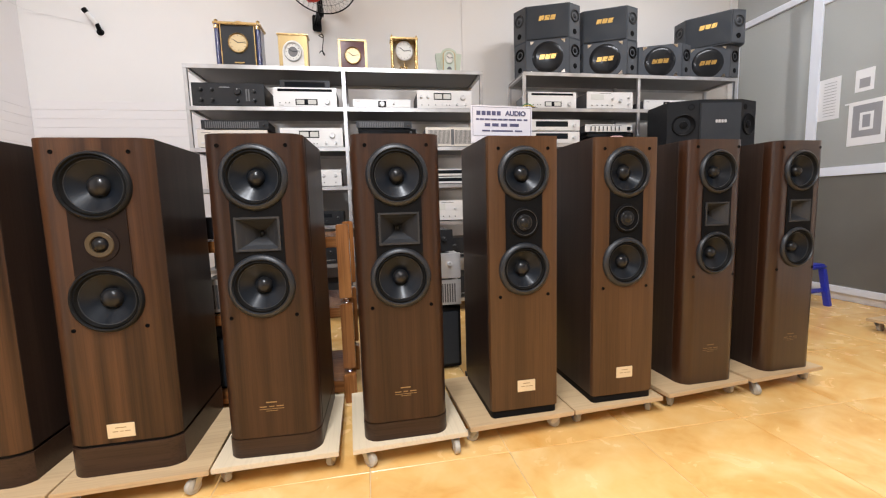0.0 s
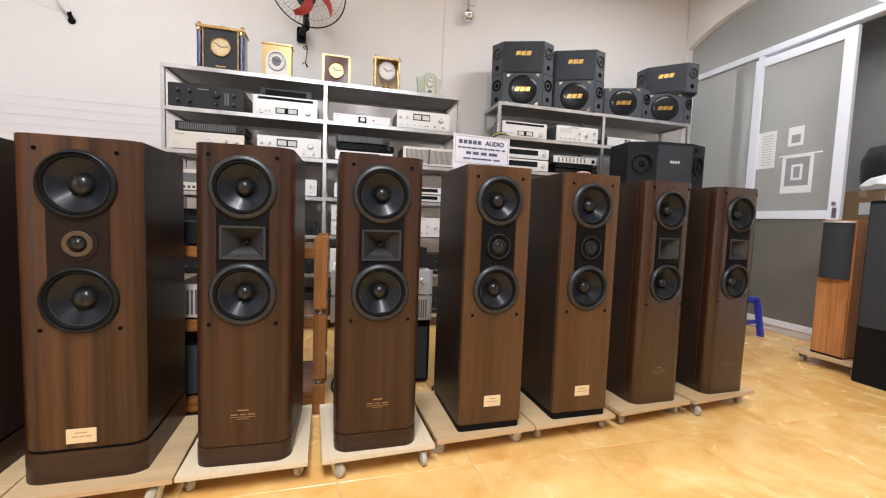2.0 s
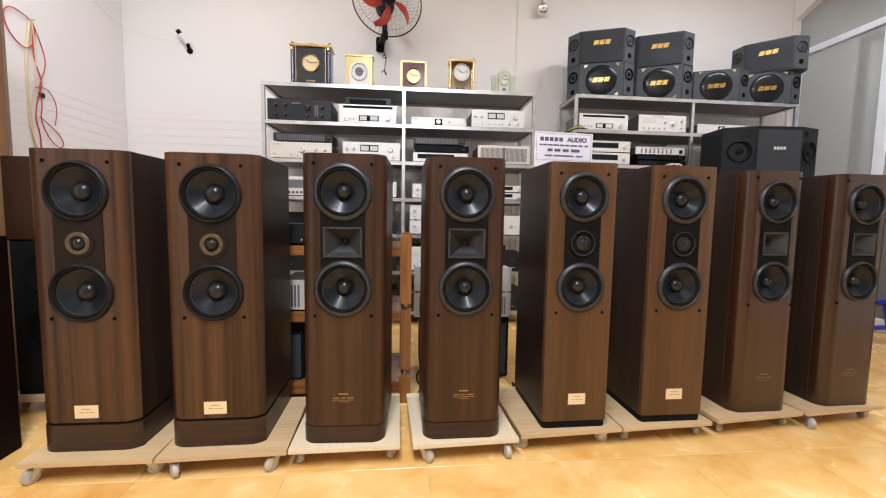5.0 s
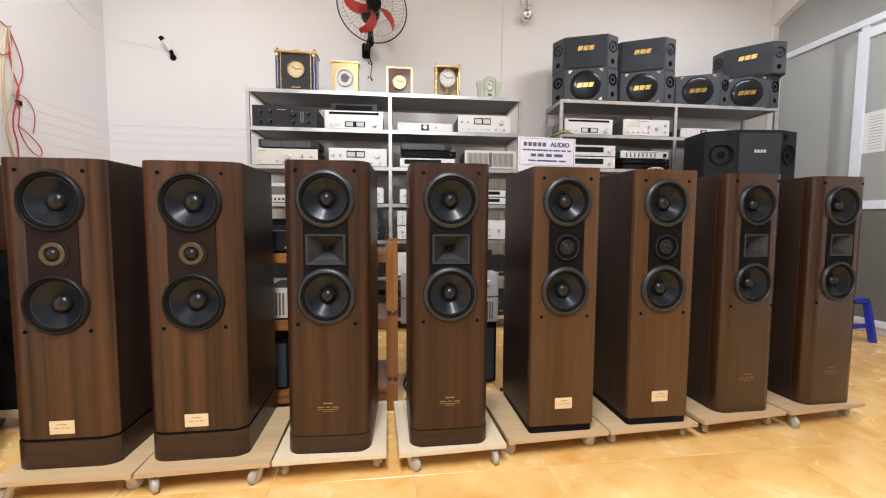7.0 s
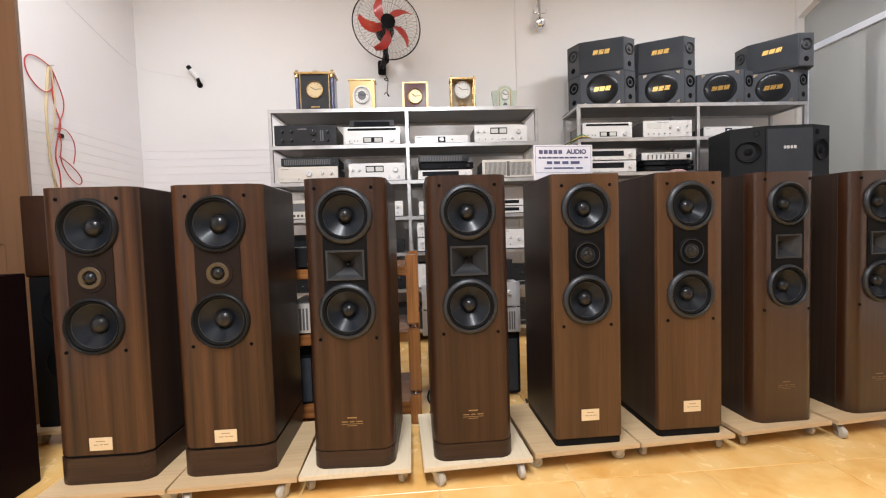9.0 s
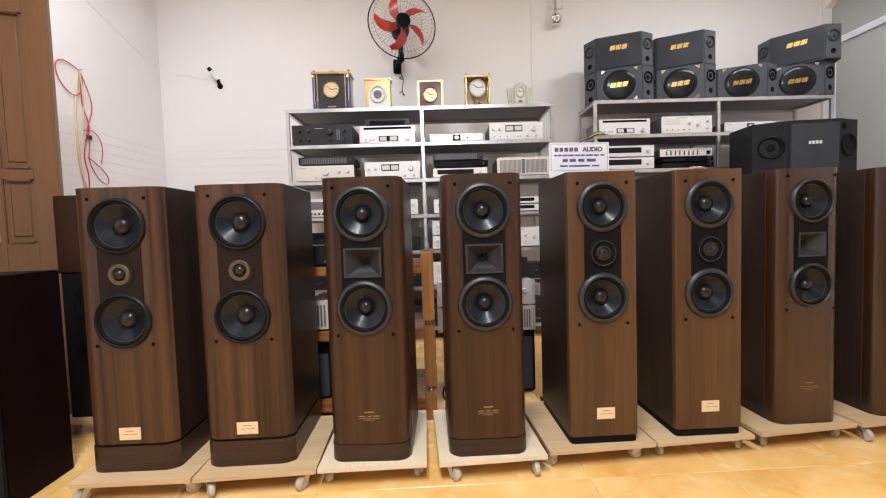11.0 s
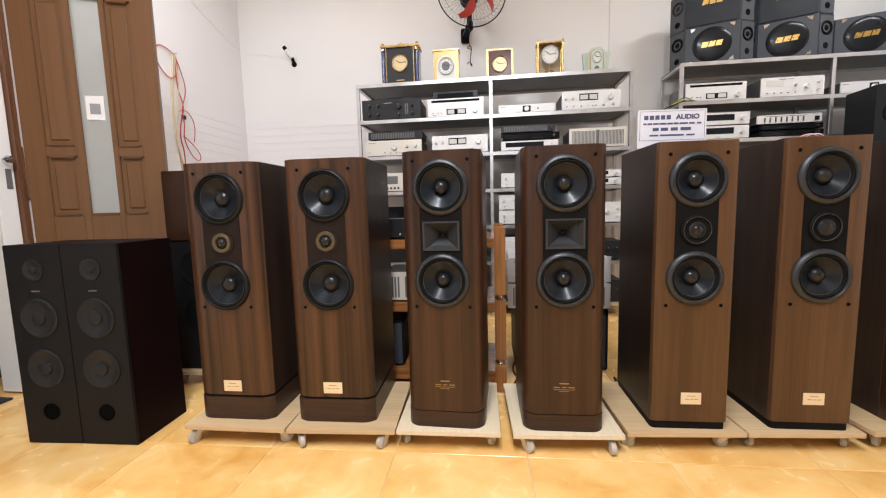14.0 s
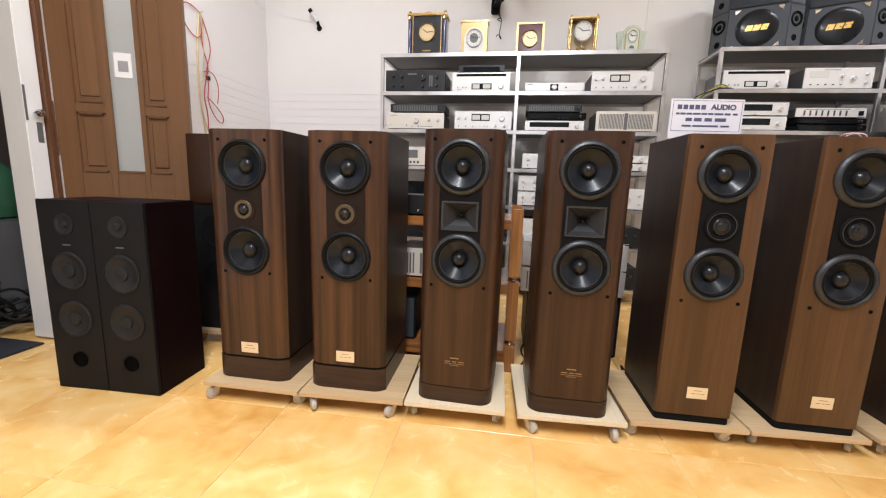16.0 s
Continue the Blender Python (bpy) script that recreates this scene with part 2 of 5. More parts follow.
def holed(outer, holes, y, depth, bm=None):
    """A flat face in x and z with openings whose walls run back by depth."""
    bm = bm or bmesh.new()
    tmp = bmesh.new()
    for loop in [outer, *holes]:
        vs = [tmp.verts.new((x, y, z)) for x, z in loop]
        for i in range(len(vs)):
            tmp.edges.new((vs[i], vs[(i + 1) % len(vs)]))
    bmesh.ops.triangle_fill(tmp, use_beauty=True, use_dissolve=False, edges=tmp.edges[:], normal=(0, -1, 0))
    merge(bm, tmp)
    for loop in holes:
        fr = [bm.verts.new((x, y, z)) for x, z in loop]
        bk = [bm.verts.new((x, y + depth, z)) for x, z in loop]
        for i in range(len(loop)):
            j = (i + 1) % len(loop)
            bm.faces.new((fr[i], fr[j], bk[j], bk[i]))
    return bm


# ---- tower loudspeakers ----
def woofer(parent, x, z, R, style):
    """A driver in the baffle: cast ring with a sloping flange, rubber roll, thin lip, cone and dust cap."""
    m = at_front(x, 0, z)
    w = {"A": 0.010, "B": 0.016, "C": 0.017, "D": 0.011}[style]
    ring = part("ring", lathe([(R - w - 0.004, -0.004), (R - w - 0.001, 0.012), (R - w + 0.001, 0.0145), (R - w * 0.55, 0.0135), (R - w * 0.2, 0.009), (R - 0.001, 0.005), (R, 0.002), (R, -0.001)], 56, m), RINGA if style == "A" else RINGM, parent, smooth=50)
    r = R - w
    part("rubber_edge", lathe([(r + 0.001, 0.006), (r - 0.003, 0.009), (r - 0.008, 0.010), (r - 0.012, 0.005), (r - 0.014, -0.001)], 56, m), RUBBER, ring, smooth=60)
    part("lip", lathe([(r - 0.0128, 0.000), (r - 0.0133, 0.0022), (r - 0.0145, 0.0022), (r - 0.015, -0.001)], 56, m), LIP, ring, smooth=40)
    q = 0.36 if style in "AC" else 0.31
    part("cone", lathe([(r - 0.0148, -0.001), (r * 0.3, -0.026)], 56, m), CONE, ring, smooth=60)
    part("dust_cap", lathe([(r * q, -0.028), (r * q * 0.98, -0.022), (r * q * 0.86, -0.013), (r * q * 0.6, -0.006), (r * q * 0.3, -0.0025), (0, -0.0015)], 36, m), CAP, ring, smooth=70)


def round_tweeter(parent, z, style):
    m = at_front(0, -0.003, z)
    if style == "A":
        t = part("tweeter", lathe([(0.050, 0), (0.050, 0.003), (0.039, 0.004), (0.022, 0.0015), (0, 0.0015)], 40, m), BAFFLE_BR, parent)
        part("gold_ring", lathe([(0.038, 0), (0.038, 0.005), (0.036, 0.007), (0.025, 0.006), (0.023, 0.002)], 40, m), plain("antique_gold", (0.085, 0.062, 0.034), 0.45, metal=0.4, var=0.15), t, "antique gold ring")
        part("dome", lathe([(0.021, 0.001), (0.019, 0.005), (0.016, 0.011), (0.009, 0.016), (0, 0.018)], 28, m), CAP, t, smooth=80)
    else:
        t = part("tweeter", lathe([(0.054, 0), (0.054, 0.005), (0.051, 0.008), (0.046, 0.008), (0.044, 0.003), (0.03, 0.001), (0.0, 0.001)], 40, m), BAFFLE, parent, smooth=40)
        part("bright_ring", lathe([(0.047, 0.007), (0.0465, 0.0095), (0.045, 0.0095), (0.0445, 0.007)], 40, m), CAST, t)
        part("dome", lathe([(0.028, 0.001), (0.026, 0.007), (0.022, 0.009), (0.018, 0.007), (0.014, 0.010), (0.008, 0.013), (0, 0.014)], 28, m), CAP, t, smooth=80)
        part("bright_ring", lathe([(0.0285, 0.001), (0.028, 0.0075), (0.0265, 0.0075), (0.026, 0.001)], 40, m), RINGM, t)


def horn(parent, z, w, h):
    bm = bmesh.new()
    fr = 0.006

    def loop(a, b, y):
        return [bm.verts.new((sx * a, y, z + sz * b)) for sx, sz in ((-1, -1), (1, -1), (1, 1), (-1, 1))]
    rings = [loop(w / 2, h / 2, -0.003), loop(w / 2, h / 2, -0.008), loop(w / 2 - fr, h / 2 - fr, -0.008), loop(w * 0.32, h * 0.34, 0.014), loop(w * 0.15, h * 0.17, 0.036), loop(w * 0.07, h * 0.08, 0.05)]
    for a, b in zip(rings, rings[1:]):
        for i in range(4):
            bm.faces.new((a[i], a[(i + 1) % 4], b[(i + 1) % 4], b[i]))
    bm.faces.new(rings[-1])
    o = part("horn", bm, HORNM, parent, smooth=0)
    part("dome", lathe([(0.009, 0), (0.008, 0.004), (0.004, 0.007), (0, 0.008)], 20, at_front(0, 0.047, z)), CAP, o, smooth=80)


SPEC = {
    # width, depth, height, corner radius, corner steps, woofer radius, woofer z, tweeter z, panel half width, wood, sockets x, z
    "A": (0.312, 0.39, 1.026, 0.052, 6, 0.100, (-0.137, -0.474), -0.308, 0.076, WOOD_A, 0.098, (-0.040, -0.562)),
    "B": (0.292, 0.39, 1.037, 0.050, 12, 0.1015, (-0.132, -0.471), -0.306, 0.077, WOOD_B, 0.099, (-0.036, -0.568)),
    "C": (0.268, 0.38, 1.038, 0.014, 2, 0.0970, (-0.131, -0.475), -0.305, 0.070, WOOD_C, 0.093, (-0.043, -0.574)),
    "D": (0.272, 0.39, 1.038, 0.048, 12, 0.090, (-0.130, -0.468), -0.304, 0.070, WOOD_D, 0.098, (-0.030, -0.565)),
}


def tower(style, m, label):
    w, d, H, r, seg, R, wz, tz, hw, wm, sx, sz = SPEC[style]
    t = thing("tower_speaker", m, label, "loudspeaker", "row of tower speakers")
    hole = R - 0.006
    pl = {"A": 0.092, "B": 0.062, "C": 0.026, "D": 0.0}[style]
    gap = 0.010 if style == "A" else 0.003
    base = pl + (gap if pl else 0)
    sweep = 52 if style == "A" else 90
    out = cabinet_outline(w, d, r, seg, sweep=sweep)
    fx = w / 2 - r
    bm = bmesh.new()
    lo = [bm.verts.new((x, y, base)) for x, y in out]
    hi = [bm.verts.new((x, y, H)) for x, y in out]
    n = len(out)
    for i in range(n):
        if i == n - 1:
            continue
        bm.faces.new((lo[i], lo[i + 1], hi[i + 1], hi[i]))
    bm.faces.new(lo[::-1]), bm.faces.new(hi)
    holes = [circle_pts(0, H + z, hole) for z in wz]
    hornsize = {"B": (0.134, 0.106), "D": (0.114, 0.098)}.get(style)
    if hornsize:
        a, b = hornsize[0] / 2 - 0.002, hornsize[1] / 2 - 0.002
        holes.append([(-a, H + tz - b), (a, H + tz - b), (a, H + tz + b), (-a, H + tz + b)])
    holed([(-fx, base), (fx, base), (fx, H), (-fx, H)], holes, 0.0, 0.06, bm)
    bmesh.ops.remove_doubles(bm, verts=bm.verts[:], dist=0.0002)
    part("cabinet", bm, wm, t)
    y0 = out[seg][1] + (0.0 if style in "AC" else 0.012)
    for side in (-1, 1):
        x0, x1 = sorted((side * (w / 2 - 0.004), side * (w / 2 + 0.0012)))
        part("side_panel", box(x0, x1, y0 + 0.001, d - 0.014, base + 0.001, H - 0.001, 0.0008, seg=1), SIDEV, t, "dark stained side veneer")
    if pl:
        grow = 0.0015 if style != "C" else -0.004
        o2 = cabinet_outline(w + 2 * grow, d + grow, r, seg, sweep=sweep)
        pm = PLINTH if style != "C" else BLACK
        part("plinth", prism([(x, y - grow) for x, y in o2], 0, pl, None), pm, t, "dark plinth")
        o3 = cabinet_outline(w - 0.008, d - 0.008, r, seg, sweep=sweep)
        part("groove", prism([(x, y + 0.004) for x, y in o3], pl - 0.002, base + 0.002), BLACK, t)
    # dark panel between the drivers
    z1, z2 = H + wz[0], H + wz[1]
    k = hole + 0.001
    a0 = math.asin(min(1, hw / k))
    top = [(k * math.sin(a0 - 2 * a0 * i / 12), z1 - k * math.cos(a0 - 2 * a0 * i / 12)) for i in range(13)]
    bot = [(k * math.sin(-a0 + 2 * a0 * i / 12), z2 + k * math.cos(-a0 + 2 * a0 * i / 12)) for i in range(13)]
    bm = bmesh.new()
    holes = []
    if hornsize:
        a, b = hornsize[0] / 2 - 0.002, hornsize[1] / 2 - 0.002
        holes = [[(-a, H + tz - b), (a, H + tz - b), (a, H + tz + b), (-a, H + tz + b)]]
    holed(top + bot, holes, -0.003, 0.004, bm)
    edge = top + bot
    f1 = [bm.verts.new((x, -0.003, z)) for x, z in edge]
    f2 = [bm.verts.new((x, 0.001, z)) for x, z in edge]
    for i in range(len(edge)):
        j = (i + 1) % len(edge)
        bm.faces.new((f1[i], f1[j], f2[j], f2[i]))
    part("driver_panel", bm, BAFFLE_BR if style == "A" else BAFFLE, t, smooth=20)
    for z in wz:
        woofer(t, 0, H + z, R, style)
    if hornsize:
        horn(t, H + tz, *hornsize)
    else:
        round_tweeter(t, H + tz, style)
    for z in sz:
        for s in (-1, 1):
            part("grille_socket", lathe([(0.0062, -0.006), (0.0062, 0.0015), (0.0050, 0.0022), (0.0036, 0.0012), (0.0030, 0.0004), (0, 0.0004)], 14, at_front(s * sx, 0.0 if sx < fx else 0.5 * (sx - fx) ** 2 / r, H + z)), HOLEM, t)
    if style in "AC":
        lw, lh, lz = (0.076, 0.045, 0.140) if style == "A" else (0.070, 0.044, 0.118)
        off = -0.006 if style == "A" else 0.005
        plate = part("maker_plate", box(off - lw / 2, off + lw / 2, -0.002, 0.001, lz - lh / 2, lz + lh / 2, 0.0007), CREAM, t, "small cream-gold maker plate")
        for u, v, l in ((0, 0.010, 0.4), (-0.2, -0.002, 0.2), (0.03, -0.002, 0.12), (0.24, -0.002, 0.2)):
            part("print_bar", box(off + u * lw - l * lw / 2, off + u * lw + l * lw / 2, -0.0026, -0.0018, lz + v - 0.0012, lz + v + 0.0012), PRINT, plate)
    else:
        gm = GOLD if style == "B" else FAINT
        lz = 0.168 if style == "B" else 0.155
        part("print_bar", box(-0.017, 0.017, -0.0008, 0.0004, lz + 0.013, lz + 0.017), gm, t, "gold printed maker mark")
        for u, l in ((-0.026, 0.022), (0.0, 0.016), (0.026, 0.022)):
            part("print_bar", box(u - l / 2, u + l / 2, -0.0008, 0.0004, lz - 0.001, lz + 0.002), gm, t)
        part("print_bar", box(-0.038, 0.038, -0.0008, 0.0004, lz - 0.0085, lz - 0.007), gm, t)
        part("print_bar", box(-0.018, 0.018, -0.0008, 0.0004, lz - 0.015, lz - 0.0135), gm, t)
    return t


PRINT = plain("brown_print", (0.30, 0.20, 0.10), 0.5)
FAINT = plain("faded_gold_print", (0.16, 0.10, 0.05), 0.5, metal=0.3)


def dolly(m, w, d, label, board, turns):
    """A board on four castors, its front edge at y = 0."""
    t = thing("dolly", m, label, "dolly", "dollies under the speakers")
    part("board", box(-w / 2, w / 2, 0, d, 0.064, 0.082, 0.0015), board, t)
    k = 0
    for cx in (-w / 2 + 0.04, w / 2 - 0.04):
        for cy in (0.04, d - 0.05):
            mm = Matrix.Translation((cx, cy, 0)) @ Matrix.Rotation(radians(turns[k]), 4, "Z")
            k += 1
            tmp = bmesh.new()
            box(-0.022, 0.022, -0.028, 0.028, 0.061, 0.064, 0.001, tmp)
            for s in (-1, 1):
                b2 = bmesh.new()
                vs = [b2.verts.new((s * 0.0115, yy, zz)) for yy, zz in ((-0.016, 0.062), (0.014, 0.062), (0.031, 0.018), (0.019, 0.016))]
                ws = [b2.verts.new((s * 0.0135, v.co.y, v.co.z)) for v in vs]
                b2.faces.new(vs), b2.faces.new(ws[::-1])
                for i in range(4):
                    b2.faces.new((vs[i], vs[(i + 1) % 4], ws[(i + 1) % 4], ws[i]))
                merge(tmp, b2)
            bm = bmesh.new()
            merge(bm, tmp, mm)
            castor = part("castor", bm, ZINC, t, smooth=20)
            wm = mm @ Matrix.Translation((-0.0095, 0.024, 0.0255)) @ Matrix.Rotation(radians(90), 4, "Y")
            part("wheel", lathe([(0, 0), (0.006, 0), (0.008, -0.002), (0.02, 0.0), (0.0235, 0.001), (0.025, 0.004), (0.025, 0.015), (0.0235, 0.018), (0.02, 0.019), (0.008, 0.021), (0, 0.021)], 24, wm), NYLON, castor, smooth=40)
    return t


TOWERS = [
    # style, x and y of the front's middle, yaw, dolly middle x and y, dolly yaw, dolly width
    ("A", -0.774, 1.557, 0.5, -0.749, 1.495, 0.5, 0.420),
    ("A", -0.356, 1.565, 1.5, -0.320, 1.508, 3.0, 0.424),
    ("B", 0.083, 1.559, -1.5, 0.092, 1.527, 1.5, 0.392),
    ("B", 0.520, 1.565, 1.0, 0.534, 1.540, 3.5, 0.400),
    ("C", 0.972, 1.615, 1.5, 0.957, 1.588, 4.0, 0.418),
    ("C", 1.394, 1.640, 1.0, 1.371, 1.616, 4.0, 0.400),
    ("D", 1.847, 1.700, 2.0, 1.820, 1.662, 6.0, 0.430),
    ("D", 2.300, 1.735, 2.0, 2.268, 1.702, 6.0, 0.430),
]
WORDS = {
    "A": "striped walnut tower speaker with gold-ringed tweeter on a wooden dolly",
    "B": "dark walnut tower speaker with square black horn between two woofers",
    "C": "warm brown walnut tower speaker with round tweeter and black base",
    "D": "slim glossy dark brown tower speaker with small horn on a dolly",
}
rng = random.Random(4)
for style, x, y, yaw, dx, dy, dyaw, dw in TOWERS:
    tower(style, pose(x, y, 0.082, 0, 0, yaw), WORDS[style])
    pale = style == "B"
    dolly(pose(dx, dy, 0, 0, 0, dyaw), dw, 0.43, "pale white-washed board dolly on castors" if pale else "birch plywood dolly on white nylon castors", PLY2 if pale else PLY, [rng.uniform(-60, 60) + 180 * (rng.random() < 0.3) for _ in range(4)])

# ---- room shell ----
XL, XR, YB, YF = -2.18, 4.205, 4.105, -2.2


def slab(name, x0, x1, y0, y1, z0, z1, material, label, category):
    return tagged(part(name, box(x0, x1, y0, y1, z0, z1), material, smooth=0), label, category, kind="structure")


CORNER = pose(-2.18, 4.0, 0, 0, 0, 1.0)      # north-west corner; the room stands a degree askew of the racks


def wall(name, x0, x1, y0, y1, z0, z1, material, label):
    o = slab(name, x0, x1, y0, y1, z0, z1, material, label, "wall")
    o.matrix_world = CORNER
    return o


wall("wall_north", -0.15, 8.9, 0, 0.15, 0, CEIL, WALL, "white painted plaster wall behind the racks")
# South wall is out of view; its grey keeps fill off the speaker fronts.
slab("wall_south", -4.0, 6.9, YF - 0.15, YF, 0, CEIL, SHADEW, "unseen wall behind the viewer, greyed to cut bounce light", "wall")
slab("ceiling", -4.0, 6.9, YF - 0.15, 4.6, CEIL, CEIL + 0.12, CEILM, "plain white ceiling", "ceiling")
wall("wall_west", -0.15, 0, -2.045, -0.0005, 0, CEIL, WALL_L, "pinkish white plaster wall beside the door")
wall("wall_west_front", -0.15, 0, -6.1, -3.16, 0, CEIL, WALL_L, "white wall beyond the doorway")
wall("wall_west_lintel", -0.15, 0, -3.16, -2.045, 2.25, CEIL, WALL_L, "white wall above the doorway")

fl = tagged(part("floor", box(-4.0, 6.9, YF - 0.15, 4.6, -0.12, -0.003), GROUT, smooth=0), "ochre yellow glazed tile floor with pale joints", "floor", kind="structure")
P = 0.4925
tm = bmesh.new()
box(-0.2447, 0.2447, -0.2447, 0.2447, -0.009, 0, 0.0015, tm, 1)
tme = bpy.data.meshes.new("tile")
tm.to_mesh(tme)
tm.free()
tme.materials.append(TILE)
turn = Matrix.Rotation(radians(1.0), 4, "Z")
for i in range(-7, 13):
    for j in range(-8, 7):
        c = Matrix.Translation((0.387, 1.522, 0)) @ turn @ Vector(((i + 0.5) * P, (j + 0.5) * P, 0))
        if XL - 0.2 < c.x < XR + 0.2 and YF + 0.3 < c.y < 4.2:
            o = new("tile", tme)
            o.matrix_world = Matrix.Translation(c) @ turn
            o.parent = fl

# ---- steel racks ----
def rack(m, xs, depth, levels, label):
    """Stainless box-section frame, front at y = 0, with a shelf board at each level."""
    t = thing("steel_rack", m, label, "rack", "steel racks")
    top = levels[0]
    for x in xs:
        for y in (0.0, depth - 0.025):
            part("upright", box(x - 0.0125, x + 0.0125, y, y + 0.025, 0, top, 0.002), STEELB, t)
    for z in levels:
        sh = part("shelf", box(xs[0] - 0.012, xs[-1] + 0.012, 0.002, depth, z - 0.012, z, 0.001), SHELF, t)
        part("front_rail", box(xs[0] - 0.0125, xs[-1] + 0.0125, -0.004, 0.0015, z - 0.026, z + 0.002, 0.001), STEELB, sh)
        part("back_rail", box(xs[0] - 0.0125, xs[-1] + 0.0125, depth, depth + 0.004, z - 0.034, z + 0.002, 0.001), STEELB, sh)
        for x in (xs[0], xs[-1]):
            part("side_rail", box(x - 0.014, x + 0.014, 0.0, depth, z - 0.026, z - 0.0125, 0.001), STEELB, sh)
    return t


STEELB = plain("worn_stainless", (0.60, 0.60, 0.61), 0.36, metal=0.95, var=0.3, scale=9)
SHELF = plain("grey_shelf_board", (0.20, 0.195, 0.19), 0.4, metal=0.4, var=0.2, scale=5)
rack(pose(0, 3.416, 0), (-0.814, 0.265, 1.322), 0.42, (1.917, 1.630, 1.339, 1.048, 0.755, 0.455, 0.12), "stainless steel rack of hi-fi units with clocks on top")
rack(pose(1.706, 3.487, 0, 0, 0, 0.5), (0.0, 1.044, 2.02), 0.37, (1.945, 1.660, 1.372, 1.09, 0.79, 0.49, 0.12), "stainless steel rack with karaoke speakers stacked on top")

# ---- hi-fi units ----
SILVER = plain("brushed_aluminium", (0.66, 0.66, 0.67), 0.42, metal=0.55, var=0.06, scale=30, stretch=(0.1, 1, 4))
WHITEAL = plain("satin_white_aluminium", (0.74, 0.73, 0.72), 0.45, metal=0.3, var=0.05, scale=30, stretch=(0.1, 1, 4))
CHAMP = plain("champagne_aluminium", (0.70, 0.655, 0.59), 0.45, metal=0.4, var=0.05, scale=30, stretch=(0.1, 1, 4))
CASE = plain("grey_steel_case", (0.14, 0.14, 0.145), 0.5, metal=0.3, var=0.2)
DARK = plain("black_anodised", (0.02, 0.021, 0.024), 0.4, metal=0.4, var=0.2)
WINDOW = plain("dark_display", (0.012, 0.014, 0.017), 0.12, var=0.1)
METER = plain("lit_meter_face", (0.62, 0.62, 0.58), 0.4, var=0.05)
PRINTD = plain("dark_print", (0.06, 0.06, 0.065), 0.5)


def hifi(name, m, w, h, d, face, items, label, case=None):
    """A hi-fi unit, front at y = 0, standing on four feet: case, faceplate and its controls."""
    t = thing(name, m, label, {"tuner": "tuner", "cassette_deck": "cassette deck", "equaliser": "equaliser"}.get(name, "amplifier"), "hi-fi units")
    part("case", box(-w / 2 + 0.006, w / 2 - 0.006, 0.008, d, 0.009, h - 0.003, 0.002), case or CASE, t)
    fp = part("faceplate", box(-w / 2, w / 2, -0.002, 0.0085, 0.008, h, 0.0015), face, t)
    for sx in (-1, 1):
        for fy in (0.04, d - 0.04):
            part("foot", lathe([(0, 0), (0.014, 0), (0.016, 0.009), (0, 0.009)], 14, Matrix.Translation((sx * (w / 2 - 0.05), fy, 0))), RUBBER, t)
    km = DARK if face in (DARK, BLACK) else SILVER
    for it in items:
        k = it[0]
        if k == "k":
            r = it[3]
            kn = part("knob", lathe([(r * 1.12, 0.0), (r * 1.12, 0.002), (r, 0.003), (r * 0.96, 0.016), (r * 0.86, 0.018), (0, 0.0175)], 24, at_front((it[1] - 0.5) * w, -0.002, it[2] * h)), km, fp, smooth=40)
            part("knob_mark", box((it[1] - 0.5) * w - 0.001, (it[1] - 0.5) * w + 0.001, -0.0207, -0.019, it[2] * h + r * 0.3, it[2] * h + r * 0.8), PRINTD if km is SILVER else SILVER, kn)
        elif k == "w":
            _, u0, v0, u1, v1 = it[:5]
            part("window", box((u0 - 0.5) * w, (u1 - 0.5) * w, -0.0035, 0.001, v0 * h, v1 * h, 0.0008), it[5] if len(it) > 5 else WINDOW, fp)
        elif k == "m":
            _, u0, v0, u1, v1 = it
            part("meter", box((u0 - 0.5) * w, (u1 - 0.5) * w, -0.0046, 0.001, v0 * h, v1 * h, 0.0005), METER, fp, "pale lit meter")
        elif k == "b":
            _, u, v, bw, bh = it[:5]
            part("button", box((u - 0.5) * w - bw / 2, (u - 0.5) * w + bw / 2, -0.008, 0, v * h - bh / 2, v * h + bh / 2, 0.001), km if len(it) < 6 else it[5], fp)
        elif k == "s":
            part("lever", rod(((it[1] - 0.5) * w, 0, it[2] * h), ((it[1] - 0.5) * w, -0.014, it[2] * h - 0.006), 0.0032), PRINTD if km is SILVER else SILVER, fp)
        elif k == "g":
            _, u0, v0, u1, v1, n = it[:6]
            for i in range(n):
                c = (u0 + (u1 - u0) * (i + 0.5) / n - 0.5) * w
                q = (u1 - u0) * w / n * 0.28
                part("slot", box(c - q, c + q, -0.004, 0, v0 * h, v1 * h), it[6] if len(it) > 6 else WINDOW, fp, smooth=0)
        elif k == "t":
            _, u, v, l = it
            part("print_bar", box((u - 0.5) * w - l / 2, (u - 0.5) * w + l / 2, -0.0028, 0, v * h - 0.0015, v * h + 0.0015), PRINTD if km is SILVER else SILVER, fp)
    return t


